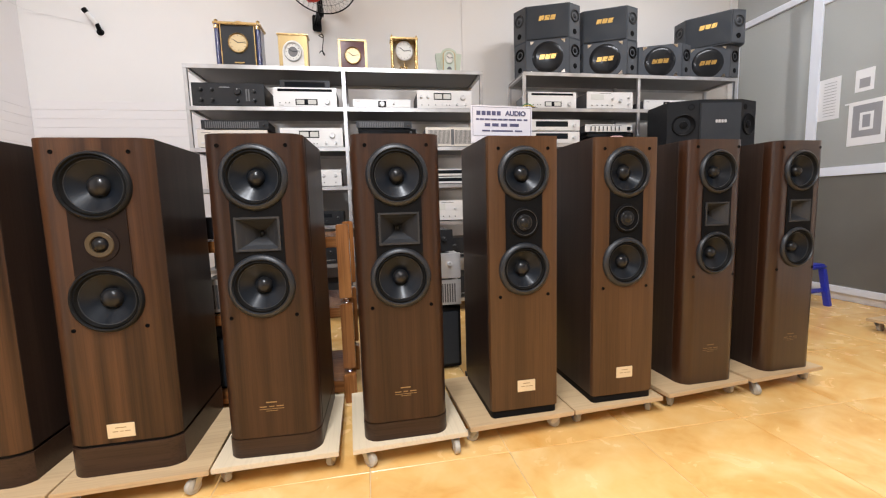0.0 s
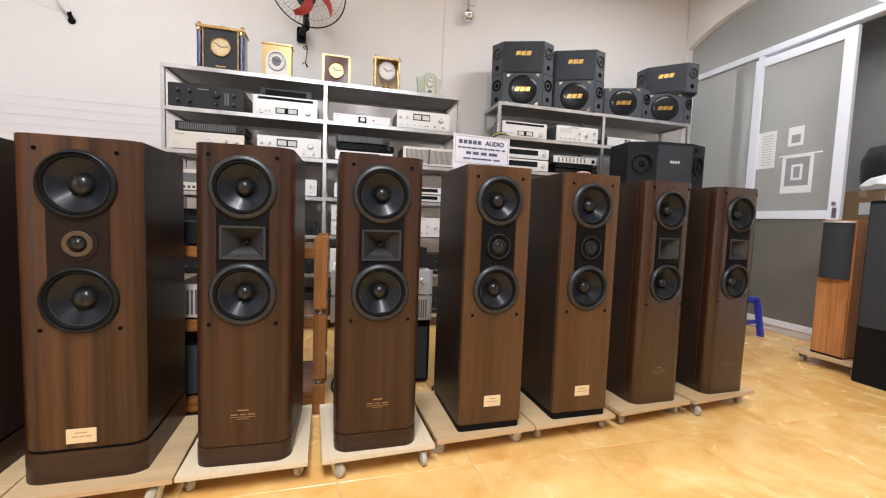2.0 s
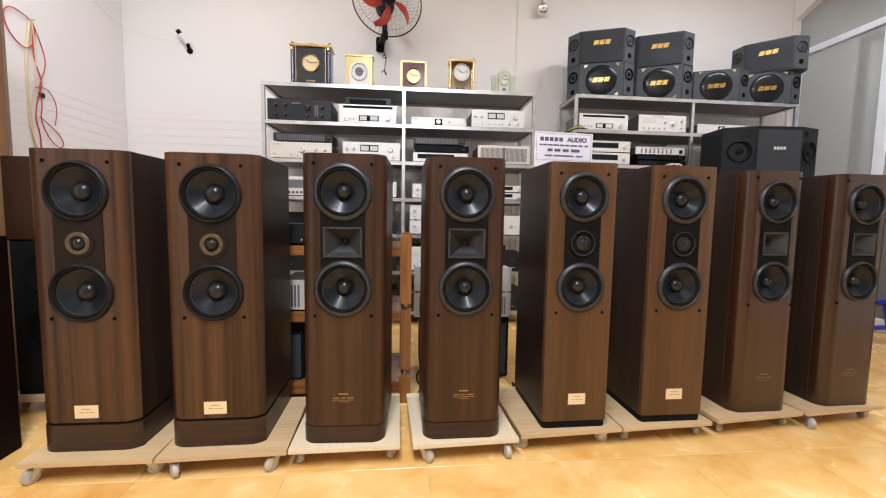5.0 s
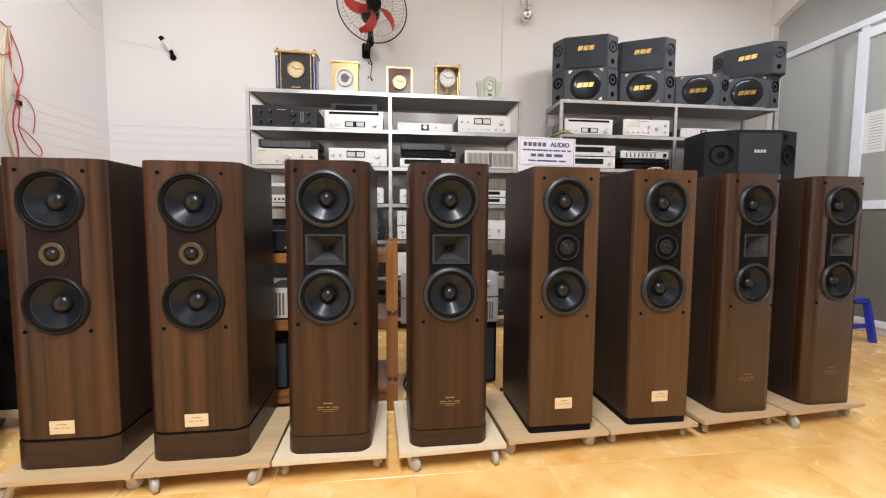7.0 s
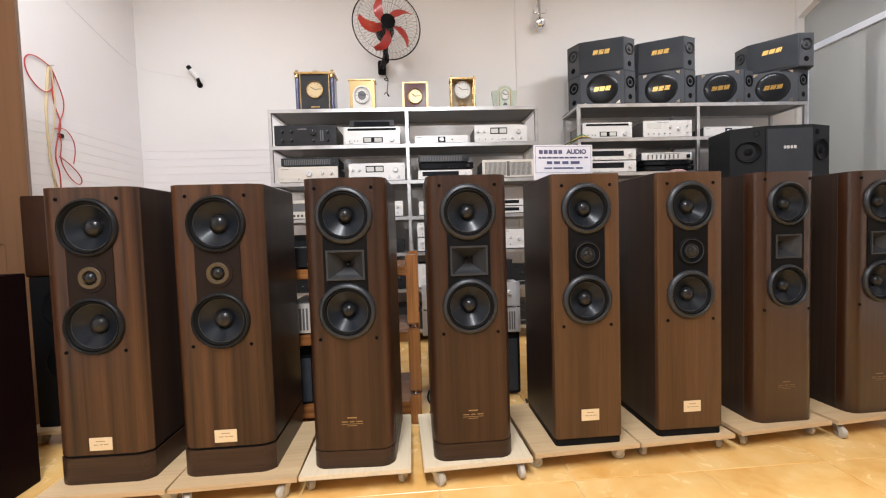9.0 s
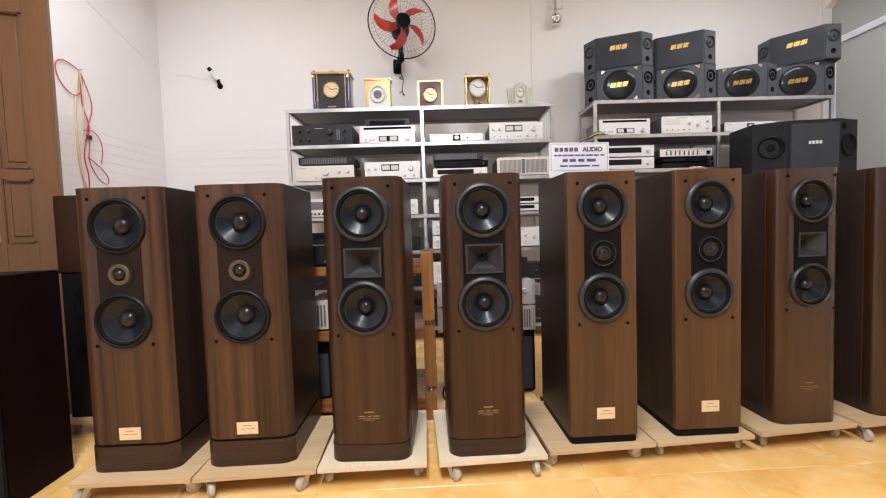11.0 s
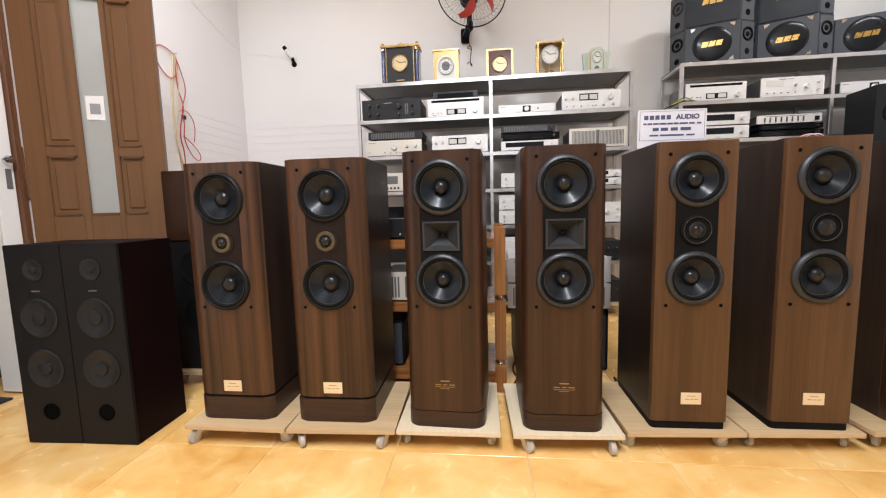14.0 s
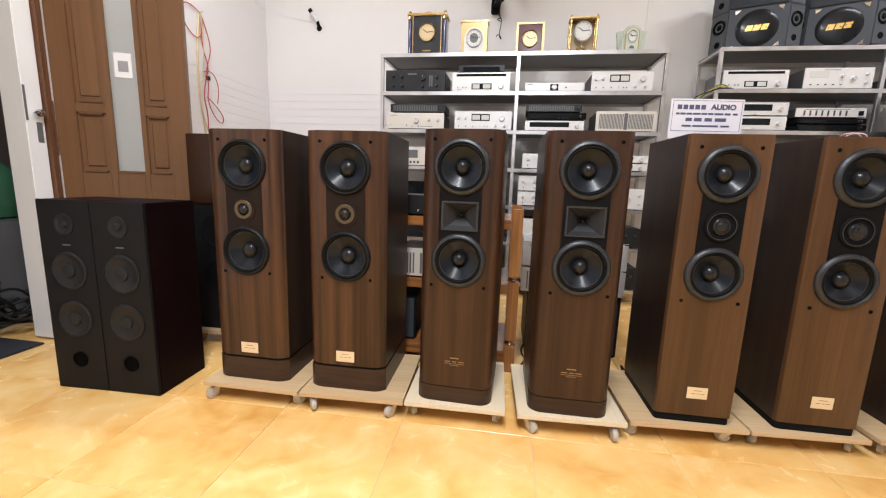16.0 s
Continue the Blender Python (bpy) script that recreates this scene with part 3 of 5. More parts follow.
TUNER = [("w", 0.07, 0.80, 0.93, 0.93), ("t", 0.5, 0.87, 0.3), ("w", 0.34, 0.14, 0.69, 0.44), ("m", 0.36, 0.18, 0.48, 0.40), ("m", 0.54, 0.18, 0.67, 0.40), ("k", 0.85, 0.29, 0.018), ("s", 0.10, 0.26), ("s", 0.19, 0.26), ("s", 0.245, 0.26), ("t", 0.12, 0.12, 0.03)]
METERS = [("w", 0.30, 0.50, 0.62, 0.86), ("m", 0.315, 0.55, 0.45, 0.80), ("m", 0.475, 0.55, 0.605, 0.80), ("k", 0.83, 0.62, 0.020), ("k", 0.07, 0.64, 0.010), ("k", 0.19, 0.64, 0.010), ("s", 0.08, 0.24), ("s", 0.2, 0.24), ("s", 0.33, 0.24), ("b", 0.45, 0.24, 0.01, 0.018), ("s", 0.53, 0.24), ("s", 0.58, 0.24), ("k", 0.72, 0.25, 0.009), ("k", 0.88, 0.25, 0.009)]
KNOBS = [("k", 0.52, 0.55, 0.022), ("k", 0.74, 0.6, 0.012), ("k", 0.89, 0.6, 0.012), ("t", 0.12, 0.85, 0.06), ("b", 0.07, 0.3, 0.02, 0.01), ("s", 0.35, 0.28), ("s", 0.45, 0.22), ("s", 0.56, 0.22), ("t", 0.7, 0.2, 0.1)]
BIGDARK = [("k", 0.63, 0.64, 0.024), ("k", 0.13, 0.7, 0.011), ("k", 0.28, 0.7, 0.011), ("k", 0.86, 0.66, 0.011), ("k", 0.13, 0.27, 0.011), ("k", 0.28, 0.27, 0.011), ("k", 0.86, 0.27, 0.011), ("k", 0.63, 0.25, 0.010), ("t", 0.45, 0.82, 0.07), ("g", 0.73, 0.25, 0.80, 0.75, 2, CASE)]
SLIM = [("w", 0.43, 0.16, 0.57, 0.84), ("k", 0.5, 0.5, 0.018), ("b", 0.70, 0.5, 0.012, 0.008, PRINTD), ("t", 0.08, 0.8, 0.04)]
EQ = [("g", 0.05, 0.2, 0.86, 0.85, 26, CASE), ("k", 0.93, 0.5, 0.006)]
DECK = [("w", 0.04, 0.25, 0.42, 0.8), ("b", 0.55, 0.3, 0.016, 0.01), ("b", 0.62, 0.3, 0.016, 0.01), ("b", 0.69, 0.3, 0.016, 0.01), ("w", 0.5, 0.55, 0.8, 0.8), ("k", 0.9, 0.5, 0.011)]
CREAMDECK = [("w", 0.08, 0.42, 0.52, 0.84, CASE), ("t", 0.3, 0.66, 0.1), ("g", 0.08, 0.14, 0.56, 0.26, 7, PRINTD), ("k", 0.75, 0.62, 0.012), ("k", 0.9, 0.62, 0.012), ("t", 0.8, 0.25, 0.1)]
DIAL = [("w", 0.08, 0.4, 0.75, 0.86), ("k", 0.88, 0.5, 0.014), ("b", 0.15, 0.2, 0.018, 0.009), ("b", 0.25, 0.2, 0.018, 0.009), ("b", 0.5, 0.2, 0.018, 0.009)]
GRILLE = [("g", 0.05, 0.16, 0.46, 0.86, 17, CASE), ("g", 0.54, 0.16, 0.95, 0.86, 17, CASE), ("w", 0.47, 0.12, 0.53, 0.9, CASE)]
SMALLK = [("k", 0.72, 0.5, 0.015)] + [("s", 0.1 + 0.11 * i, 0.25) for i in range(5)] + [("w", 0.08, 0.55, 0.36, 0.85, METER), ("k", 0.55, 0.6, 0.01), ("k", 0.9, 0.68, 0.008), ("k", 0.9, 0.3, 0.008), ("t", 0.4, 0.9, 0.1)]
FACESW = [("b", 0.12 + 0.085 * i, 0.5, 0.008, 0.035, PRINTD) for i in range(8)] + [("t", 0.45, 0.85, 0.28), ("b", 0.92, 0.5, 0.03, 0.03, WINDOW)]
PANEL4 = [("k", 0.1 + 0.2 * i, 0.65, 0.011) for i in range(5)] + [("s", 0.1 + 0.2 * i, 0.28) for i in range(5)]


def on(y, z):
    return lambda x, dy=0.0, yaw=0.0, up=0.0: pose(x, y + dy, z + up, 0, 0, yaw)


r1 = on(3.440, 1.631)
hifi("amplifier", r1(-0.543, -0.012), 0.485, 0.165, 0.33, DARK, BIGDARK, "large black amplifier with round knobs on the steel rack", DARK)
hifi("tuner", r1(-0.018), 0.450, 0.146, 0.33, WHITEAL, TUNER, "silver tuner with two square meters on the rack")
hifi("amplifier", r1(-0.02, 0.03, 0, 0.1465), 0.36, 0.060, 0.22, DARK, [("w", 0.1, 0.2, 0.9, 0.8)], "small black unit lying on a silver tuner", DARK)
hifi("amplifier", r1(0.543), 0.436, 0.068, 0.28, WHITEAL, SLIM, "slim silver amplifier with one round black dial")
hifi("amplifier", r1(1.030), 0.435, 0.143, 0.33, WHITEAL, METERS, "silver integrated amplifier with twin meters")
r1 = on(3.440, 1.340)
hifi("amplifier", r1(-0.538, -0.006), 0.475, 0.130, 0.33, CHAMP, KNOBS, "champagne gold amplifier on the rack")
hifi("equaliser", r1(-0.520, 0.0, 0, 0.1305), 0.455, 0.070, 0.25, DARK, EQ, "black slotted unit on a champagne amplifier", DARK)
hifi("amplifier", r1(0.011), 0.452, 0.147, 0.33, WHITEAL, METERS, "silver integrated amplifier with twin meters")
hifi("tuner", r1(0.564), 0.444, 0.080, 0.3, WHITEAL, DIAL, "silver tuner under black units")
hifi("cassette_deck", r1(0.575, -0.006, 0, 0.0805), 0.44, 0.058, 0.3, BLACK, DECK, "black deck between other units", DARK)
hifi("equaliser", r1(0.552, 0, 0, 0.139), 0.42, 0.062, 0.3, DARK, EQ, "black slotted equaliser on a black deck", DARK)
hifi("amplifier", r1(1.082, -0.01), 0.428, 0.152, 0.33, CHAMP, GRILLE, "pale power amplifier with slotted front grille")
r1 = on(3.440, 1.049)
hifi("cassette_deck", r1(-0.52), 0.45, 0.155, 0.3, CHAMP, CREAMDECK, "cream cassette deck with grey display")
hifi("amplifier", r1(-0.005), 0.43, 0.13, 0.3, WHITEAL, PANEL4, "silver amplifier with a row of knobs")
hifi("amplifier", r1(0.555), 0.43, 0.12, 0.3, WHITEAL, PANEL4, "silver amplifier with a row of knobs")
hifi("tuner", r1(1.06), 0.43, 0.06, 0.3, WHITEAL, DIAL, "silver tuner at the bottom of a stack")
hifi("tuner", r1(1.06, 0, 0, 0.0605), 0.43, 0.06, 0.3, WHITEAL, DIAL, "silver tuner on another tuner")
r1 = on(3.440, 0.756)
hifi("amplifier", r1(-0.52), 0.43, 0.17, 0.3, BLACK, [("k", 0.8, 0.55, 0.02), ("w", 0.1, 0.3, 0.5, 0.7)], "black amplifier on a low shelf", DARK)
hifi("amplifier", r1(-0.005), 0.43, 0.11, 0.3, DARK, DECK, "black deck on a low shelf", DARK)
hifi("amplifier", r1(0.53), 0.42, 0.115, 0.3, WHITEAL, PANEL4, "white amplifier at the bottom of a stack")
hifi("amplifier", r1(0.53, 0, 0, 0.1155), 0.42, 0.125, 0.3, WHITEAL, PANEL4, "white amplifier stacked on another")
hifi("amplifier", r1(1.07), 0.43, 0.165, 0.3, WHITEAL, SMALLK, "silver amplifier with small knobs on a low shelf")
r1 = on(3.440, 0.456)
hifi("amplifier", r1(-0.52), 0.44, 0.17, 0.3, DARK, BIGDARK, "black amplifier on the lowest shelf", DARK)
hifi("amplifier", r1(-0.005), 0.43, 0.15, 0.3, DARK, KNOBS, "black amplifier on the lowest shelf", DARK)
hifi("amplifier", r1(0.53), 0.43, 0.2, 0.3, WHITEAL, SMALLK, "white amplifier on the lowest shelf")
hifi("amplifier", r1(1.07), 0.43, 0.16, 0.3, DARK, KNOBS, "black amplifier on the lowest shelf", DARK)

r1 = on(3.440, 0.121)
for bx in (-0.52, -0.005, 0.53, 1.07):
    hifi("amplifier", r1(bx), 0.44, 0.18, 0.3, DARK, KNOBS, "black amplifier near the floor", DARK)

r2 = on(3.515, 1.661)
hifi("tuner", r2(1.960), 0.43, 0.136, 0.3, WHITEAL, TUNER, "silver tuner with two square meters on the rack")
hifi("amplifier", r2(2.488), 0.43, 0.146, 0.3, WHITEAL, SMALLK, "silver amplifier with many small controls")
hifi("amplifier", r2(3.03), 0.44, 0.085, 0.3, WHITEAL, SLIM, "white slim unit behind the karaoke speaker")
r2 = on(3.515, 1.373)
hifi("tuner", r2(1.993), 0.43, 0.102, 0.3, WHITEAL, DIAL, "silver tuner at the bottom of a stack")
hifi("tuner", r2(1.993, 0, 0, 0.1025), 0.43, 0.098, 0.3, WHITEAL, DIAL, "silver tuner on another tuner")
hifi("cassette_deck", r2(2.495, -0.006), 0.44, 0.048, 0.3, BLACK, DECK, "black deck at the bottom of a stack", DARK)
hifi("cassette_deck", r2(2.495, 0, 0, 0.0485), 0.44, 0.044, 0.3, BLACK, DECK, "black deck under a silver equaliser", DARK)
hifi("equaliser", r2(2.481, 0, 0, 0.093), 0.445, 0.070, 0.3, WHITEAL, FACESW, "silver equaliser with a row of sliders")

# ---- mantel clocks on the first rack ----
DIALW = plain("white_dial", (0.75, 0.74, 0.70), 0.4, var=0.04)
DIALG = plain("gold_dial", (0.60, 0.47, 0.27), 0.4, metal=0.4, var=0.06)
NAVY = plain("navy_enamel", (0.02, 0.028, 0.12), 0.2, var=0.2, coat=0.5)
BURG = plain("burgundy_lacquer", (0.085, 0.010, 0.012), 0.5, var=0.2, coat=0.1)
MINT = plain("pale_green_onyx", (0.50, 0.56, 0.47), 0.3, var=0.15, scale=14)
BRASS = plain("polished_brass", (0.62, 0.44, 0.20), 0.26, metal=0.9, var=0.08, scale=14)
PALEG = plain("pale_gold", (0.46, 0.33, 0.15), 0.34, metal=0.6, var=0.08, scale=14)


def dial(parent, x, y, z, r, face, hour=(-0.5, 0.35), minute=(0.75, 0.12), rim=None):
    d = part("dial", lathe([(0, 0.004), (r * 0.9, 0.004), (r * 0.92, 0.006)], 36, at_front(x, y, z)), face, parent)
    part("rim", lathe([(r * 0.9, 0.0), (r * 0.9, 0.008), (r * 0.97, 0.011), (r * 1.04, 0.008), (r * 1.05, 0)], 36, at_front(x, y, z)), rim or BRASS, d, smooth=50)
    for i in range(12):
        a = math.pi / 6 * i
        part("hour_mark", rod((x + 0.70 * r * math.sin(a), y - 0.0045, z + 0.70 * r * math.cos(a)), (x + 0.82 * r * math.sin(a), y - 0.0045, z + 0.82 * r * math.cos(a)), 0.0013, seg=6), PRINTD, d)
    for h, wd in ((hour, 0.0024), (minute, 0.0018)):
        part("pointer", rod((x, y - 0.006, z), (x + h[0] * r, y - 0.006, z + h[1] * r), wd, seg=6), PRINTD, d)


def handle(parent, x, y, z, w, h, material, r=0.004):
    pts = [(x - w / 2, y, z), (x - w / 2, y, z + h * 0.7), (x - w / 3, y, z + h), (x + w / 3, y, z + h), (x + w / 2, y, z + h * 0.7), (x + w / 2, y, z)]
    return cable("carry_handle", pts, r, material, parent)


CT = 1.919
t = thing("mantel_clock", pose(-0.474, 3.50, CT) @ Matrix.Diagonal((1.143, 1.1, 1.178, 1)), "tall black mantel clock with navy columns and gold dial", "clock", "mantel clocks")
part("case", box(-0.105, 0.105, 0.012, 0.13, 0.012, 0.262, 0.003), DARK, t)
part("base", box(-0.140, 0.140, 0, 0.15, 0, 0.014, 0.003), BRASS, t)
part("cornice", box(-0.142, 0.142, -0.002, 0.152, 0.260, 0.276, 0.004), BRASS, t)
for sx in (-1, 1):
    col = part("column", rod((sx * 0.123, 0.012, 0.012), (sx * 0.123, 0.012, 0.262), 0.013, seg=16), NAVY, t, "navy blue column")
    part("collar", lathe([(0.014, 0), (0.017, 0.004), (0.014, 0.02)], 16, Matrix.Translation((sx * 0.123, 0.012, 0.235))), BRASS, col)
    part("side_panel", box(sx * 0.123 - 0.012, sx * 0.123 + 0.012, 0.03, 0.12, 0.012, 0.262, 0.002), NAVY, t)
    part("corner_strip", box(sx * 0.101 - 0.003, sx * 0.101 + 0.003, 0.008, 0.0125, 0.014, 0.26), BRASS, t)
    part("finial", lathe([(0.012, 0), (0.009, 0.008), (0.012, 0.014), (0, 0.022)], 14, Matrix.Translation((sx * 0.125, 0.02, 0.275))), BRASS, t)
dial(t, 0, 0.012, 0.155, 0.058, DIALG)
part("emblem", box(-0.03, 0.03, 0.009, 0.0125, 0.035, 0.043, 0.001), BRASS, t)
part("carry_handle", prism([(-0.05 + 0.0125 * i, 0.021 * math.sin(math.pi * i / 8)) for i in range(9)], -0.03, 0.03, m=Matrix.Translation((0, 0.07, 0.2755)) @ FRONT), BRASS, t, "domed brass handle")

t = thing("mantel_clock", pose(-0.093, 3.50, CT) @ Matrix.Diagonal((1.107, 1.1, 1.21, 1)), "pale gold square carriage clock with white dial", "clock", "mantel clocks")
part("case", box(-0.093, 0.093, 0, 0.09, 0, 0.205, 0.004), PALEG, t)
part("cornice", box(-0.101, 0.101, -0.006, 0.096, 0.205, 0.214, 0.003), BRASS, t)
part("front_opening", prism([(0.068 * math.cos(math.pi * i / 16), 0.105 + 0.068 * math.sin(math.pi * i / 16)) for i in range(17)] + [(-0.068, 0.012), (0.068, 0.012)], 0.0005, 0.003, m=FRONT), DIALW, t)
dial(t, 0, -0.003, 0.105, 0.055, DIALW, rim=SILVER)
part("dial_centre", lathe([(0, 0.0048), (0.03, 0.0048)], 28, at_front(0, -0.003, 0.105)), CASE, t)
handle(t, 0, 0.045, 0.213, 0.08, 0.012, BRASS)

t = thing("mantel_clock", pose(0.340, 3.50, CT) @ Matrix.Diagonal((1.02, 1.1, 1.075, 1)), "burgundy carriage clock with brass frame and gold dial", "clock", "mantel clocks")
part("case", box(-0.090, 0.090, 0.004, 0.10, 0, 0.205, 0.002), BURG, t)
for sx in (-1, 1):
    part("frame_post", box(sx * 0.096 - 0.008, sx * 0.096 + 0.008, 0, 0.1, 0, 0.208, 0.002), PALEG, t)
part("frame_top", box(-0.104, 0.104, -0.002, 0.102, 0.2055, 0.218, 0.002), PALEG, t)
part("frame_base", box(-0.0875, 0.0875, -0.001, 0.1, 0.0, 0.006, 0.001), PALEG, t)
dial(t, 0, 0.004, 0.108, 0.058, DIALG)
handle(t, 0, 0.05, 0.217, 0.07, 0.022, ZINC)

t = thing("mantel_clock", pose(0.735, 3.50, CT) @ Matrix.Diagonal((1.01, 1.1, 1.118, 1)), "brass four-post glass clock with white dial and pendulum", "clock", "mantel clocks")
part("base", box(-0.107, 0.107, 0, 0.11, 0, 0.014, 0.003), BRASS, t)
part("top", box(-0.107, 0.107, 0, 0.11, 0.226, 0.238, 0.003), BRASS, t)
part("back_panel", box(-0.09, 0.09, 0.10, 0.104, 0.014, 0.226), plain("tan_backing", (0.45, 0.36, 0.24), 0.5), t)
for sx in (-1, 1):
    for yy in (0.012, 0.098):
        p = part("post", rod((sx * 0.094, yy, 0.013), (sx * 0.094, yy, 0.227), 0.0085, seg=14), BRASS, t)
        part("finial", lathe([(0.005, 0), (0.007, 0.008), (0, 0.022)], 10, Matrix.Translation((sx * 0.094, yy, 0.2375))), BRASS, p)
dial(t, 0, 0.035, 0.155, 0.064, DIALW, rim=SILVER)
part("movement", box(-0.03, 0.03, 0.0352, 0.08, 0.12, 0.19, 0.004), BRASS, t)
part("pendulum", rod((0, 0.06, 0.05), (0, 0.06, 0.12), 0.003), BRASS, t)
for i in range(4):
    a = math.pi / 2 * i + 0.4
    part("pendulum_ball", lathe([(0, -0.012), (0.009, -0.008), (0.012, 0), (0.009, 0.008), (0, 0.012)], 14, Matrix.Translation((0.03 * math.cos(a), 0.06 + 0.03 * math.sin(a), 0.045))), BRASS, t)
    part("pendulum_arm", rod((0, 0.06, 0.055), (0.03 * math.cos(a), 0.06 + 0.03 * math.sin(a), 0.05), 0.002), BRASS, t)

t = thing("mantel_clock", pose(1.084, 3.50, CT) @ Matrix.Diagonal((1.02, 1.1, 1.318, 1)), "small pale green arched clock with fanned sides", "clock", "mantel clocks")
arch = [(0.062 * math.cos(math.pi * i / 12), 0.112 + 0.036 * math.sin(math.pi * i / 12)) for i in range(13)] + [(-0.062, 0), (0.062, 0)]
part("case", prism(arch, -0.06, 0.0, m=FRONT), MINT, t)
inner = [(0.042 * math.cos(math.pi * i / 12), 0.105 + 0.026 * math.sin(math.pi * i / 12)) for i in range(13)] + [(-0.042, 0.02), (0.042, 0.02)]
part("front_frame", prism([(x * 1.18, z * 1.02) for x, z in inner], 0, 0.004, m=FRONT), PALEG, t)
part("front_panel", prism(inner, 0, 0.0055, m=FRONT), plain("pale_mint_dial", (0.58, 0.64, 0.56), 0.35), t)
for sx in (-1, 1):
    part("side_fan", prism([(sx * 0.05, 0.0), (sx * 0.085, 0.0), (sx * 0.103, 0.118), (sx * 0.062, 0.122)], -0.05, -0.012, m=FRONT), MINT, t)
dial(t, 0, -0.0045, 0.088, 0.032, DIALW, rim=MINT)
part("niche", prism([(0.018 * math.cos(math.pi * i / 8), 0.024 + 0.016 * math.sin(math.pi * i / 8)) for i in range(9)], 0, 0.007, m=FRONT), CASE, t)

# ---- karaoke speakers on the second rack ----
CLOTH = plain("black_grille_cloth", (0.024, 0.029, 0.037), 0.8, var=0.25, bump=0.5, fine=500)
CHAR = plain("charcoal_cabinet", (0.034, 0.041, 0.053), 0.55, var=0.2, bump=0.3, fine=250)
WING = plain("grey_wing_panel", (0.068, 0.074, 0.085), 0.5, var=0.15, bump=0.2, fine=250)
GLOSS = plain("glossy_black_cover", (0.0105, 0.0115, 0.014), 0.3, var=0.15, coat=0.2)
YELLOW = plain("gold_foil", (0.48, 0.30, 0.085), 0.3, metal=0.7, var=0.2, scale=60)
KB0 = plain("black_textured_paint", (0.0145, 0.0155, 0.0180), 0.5, var=0.25, bump=0.3, fine=250)
CUT = 0.16


def karaoke(m, round_front, label):
    t = thing("karaoke_speaker", m, label, "loudspeaker", "karaoke speakers")
    w, h, d, yw = 0.25, 0.255, 0.27, 0.085
    part("body", prism([(-CUT, 0), (CUT, 0), (w, yw), (w, yw + 0.02), (0.19, d), (-0.19, d), (-w, yw + 0.02), (-w, yw)], 0, h), CHAR, t, smooth=20)
    if round_front:
        part("front_cover", lathe([(0, 0.012), (0.085, 0.010), (0.108, 0.005), (0.116, 0.0), (0.116, -0.001)], 48, at_front(0, 0, h / 2)), GLOSS, t, "round glossy black cover", smooth=50)
        for sx in (-1, 1):
            for sz in (-1, 1):
                part("corner_plate", prism([(sx * 0.130, h / 2 + sz * 0.122), (sx * 0.098, h / 2 + sz * 0.122), (sx * 0.108, h / 2 + sz * 0.108), (sx * 0.126, h / 2 + sz * 0.096)], 0.0005, 0.003, m=FRONT), CHROME, t, "bright corner plate")
        y0, lz = -0.014, h / 2
    else:
        part("grille", box(-CUT + 0.004, CUT - 0.004, -0.008, 0.002, 0.008, h - 0.008, 0.004), CLOTH, t, "black cloth grille")
        y0, lz = -0.010, h * 0.62
    for x in (-0.042, 0.0, 0.042):
        bm = bmesh.new()
        o = [(x - 0.0225, lz - 0.017), (x + 0.0125, lz - 0.017), (x + 0.0225, lz + 0.017), (x - 0.0125, lz + 0.017)]
        prism(o, -y0 - 0.003, -y0, bm, FRONT)
        part("emblem", bm, YELLOW, t, "gold emblem shape", smooth=0)
    for sx in (-1, 1):
        a = math.atan2(yw, w - CUT)
        mid = Vector((sx * (CUT + w) / 2, yw / 2, 0))
        mm = Matrix.Translation(mid) @ Matrix.Rotation(sx * a, 4, "Z")
        part("wing_panel", box(-0.058, 0.058, -0.003, 0.001, 0.006, h - 0.006, 0.002), WING, t).matrix_local = mm
        part("tweeter", lathe([(0.046, 0.0), (0.046, 0.007), (0.041, 0.011), (0.037, 0.004), (0.02, 0.002), (0.014, 0.008), (0, 0.011)], 30, mm @ at_front(0, 0, h * 0.66)), BLACK if round_front else RINGM, t, smooth=40)
        part("port", lathe([(0.020, 0), (0.020, 0.005), (0.0165, 0.006), (0.016, 0.0042), (0, 0.0042)], 24, mm @ at_front(0, 0, h * 0.22)), BAFFLE, t, smooth=40)
    return t


LOWK, UPK = "charcoal karaoke speaker with round glossy cover on the rack", "charcoal karaoke speaker with cloth grille stacked on another"
RT = 1.9475
for x, y, yaw, up in ((1.930, 3.54, -20, -20), (2.455, 3.55, -24, -25), (2.99, 3.56, -22, None), (3.47, 3.56, -26, -44)):
    karaoke(pose(x, y, RT, 0, 0, yaw) @ Matrix.Scale(1.09, 4), True, LOWK)
    if up is not None:
        karaoke(pose(x, y + 0.01, RT + 0.2785, 0, 0, up) @ Matrix.Scale(1.09, 4), False, UPK)

rack(pose(2.70, 3.04, 0, 0, 0, -6), (0.03, 0.74), 0.36, (1.235, 0.7, 0.1), "low steel stand under a long black speaker")
t = thing("karaoke_speaker", pose(3.09, 3.02, 1.2375, 0, 0, -6), "long black karaoke speaker with two woofers on a steel stand", "loudspeaker", "karaoke speakers")
part("body", prism([(-0.17, -0.02), (0.17, -0.02), (0.355, 0.06), (0.355, 0.33), (-0.37, 0.33), (-0.37, 0.06)], 0, 0.387), KB0, t, smooth=20)
part("grille", box(-0.165, 0.165, -0.032, -0.018, 0.03, 0.362, 0.006), CLOTH, t)
for x, l in ((-0.035, 0.018), (-0.012, 0.02), (0.012, 0.018), (0.036, 0.02)):
    part("emblem", box(x - l / 2, x + l / 2, -0.0345, -0.031, 0.212, 0.235, 0.002), SILVER, t, "silver emblem shape")
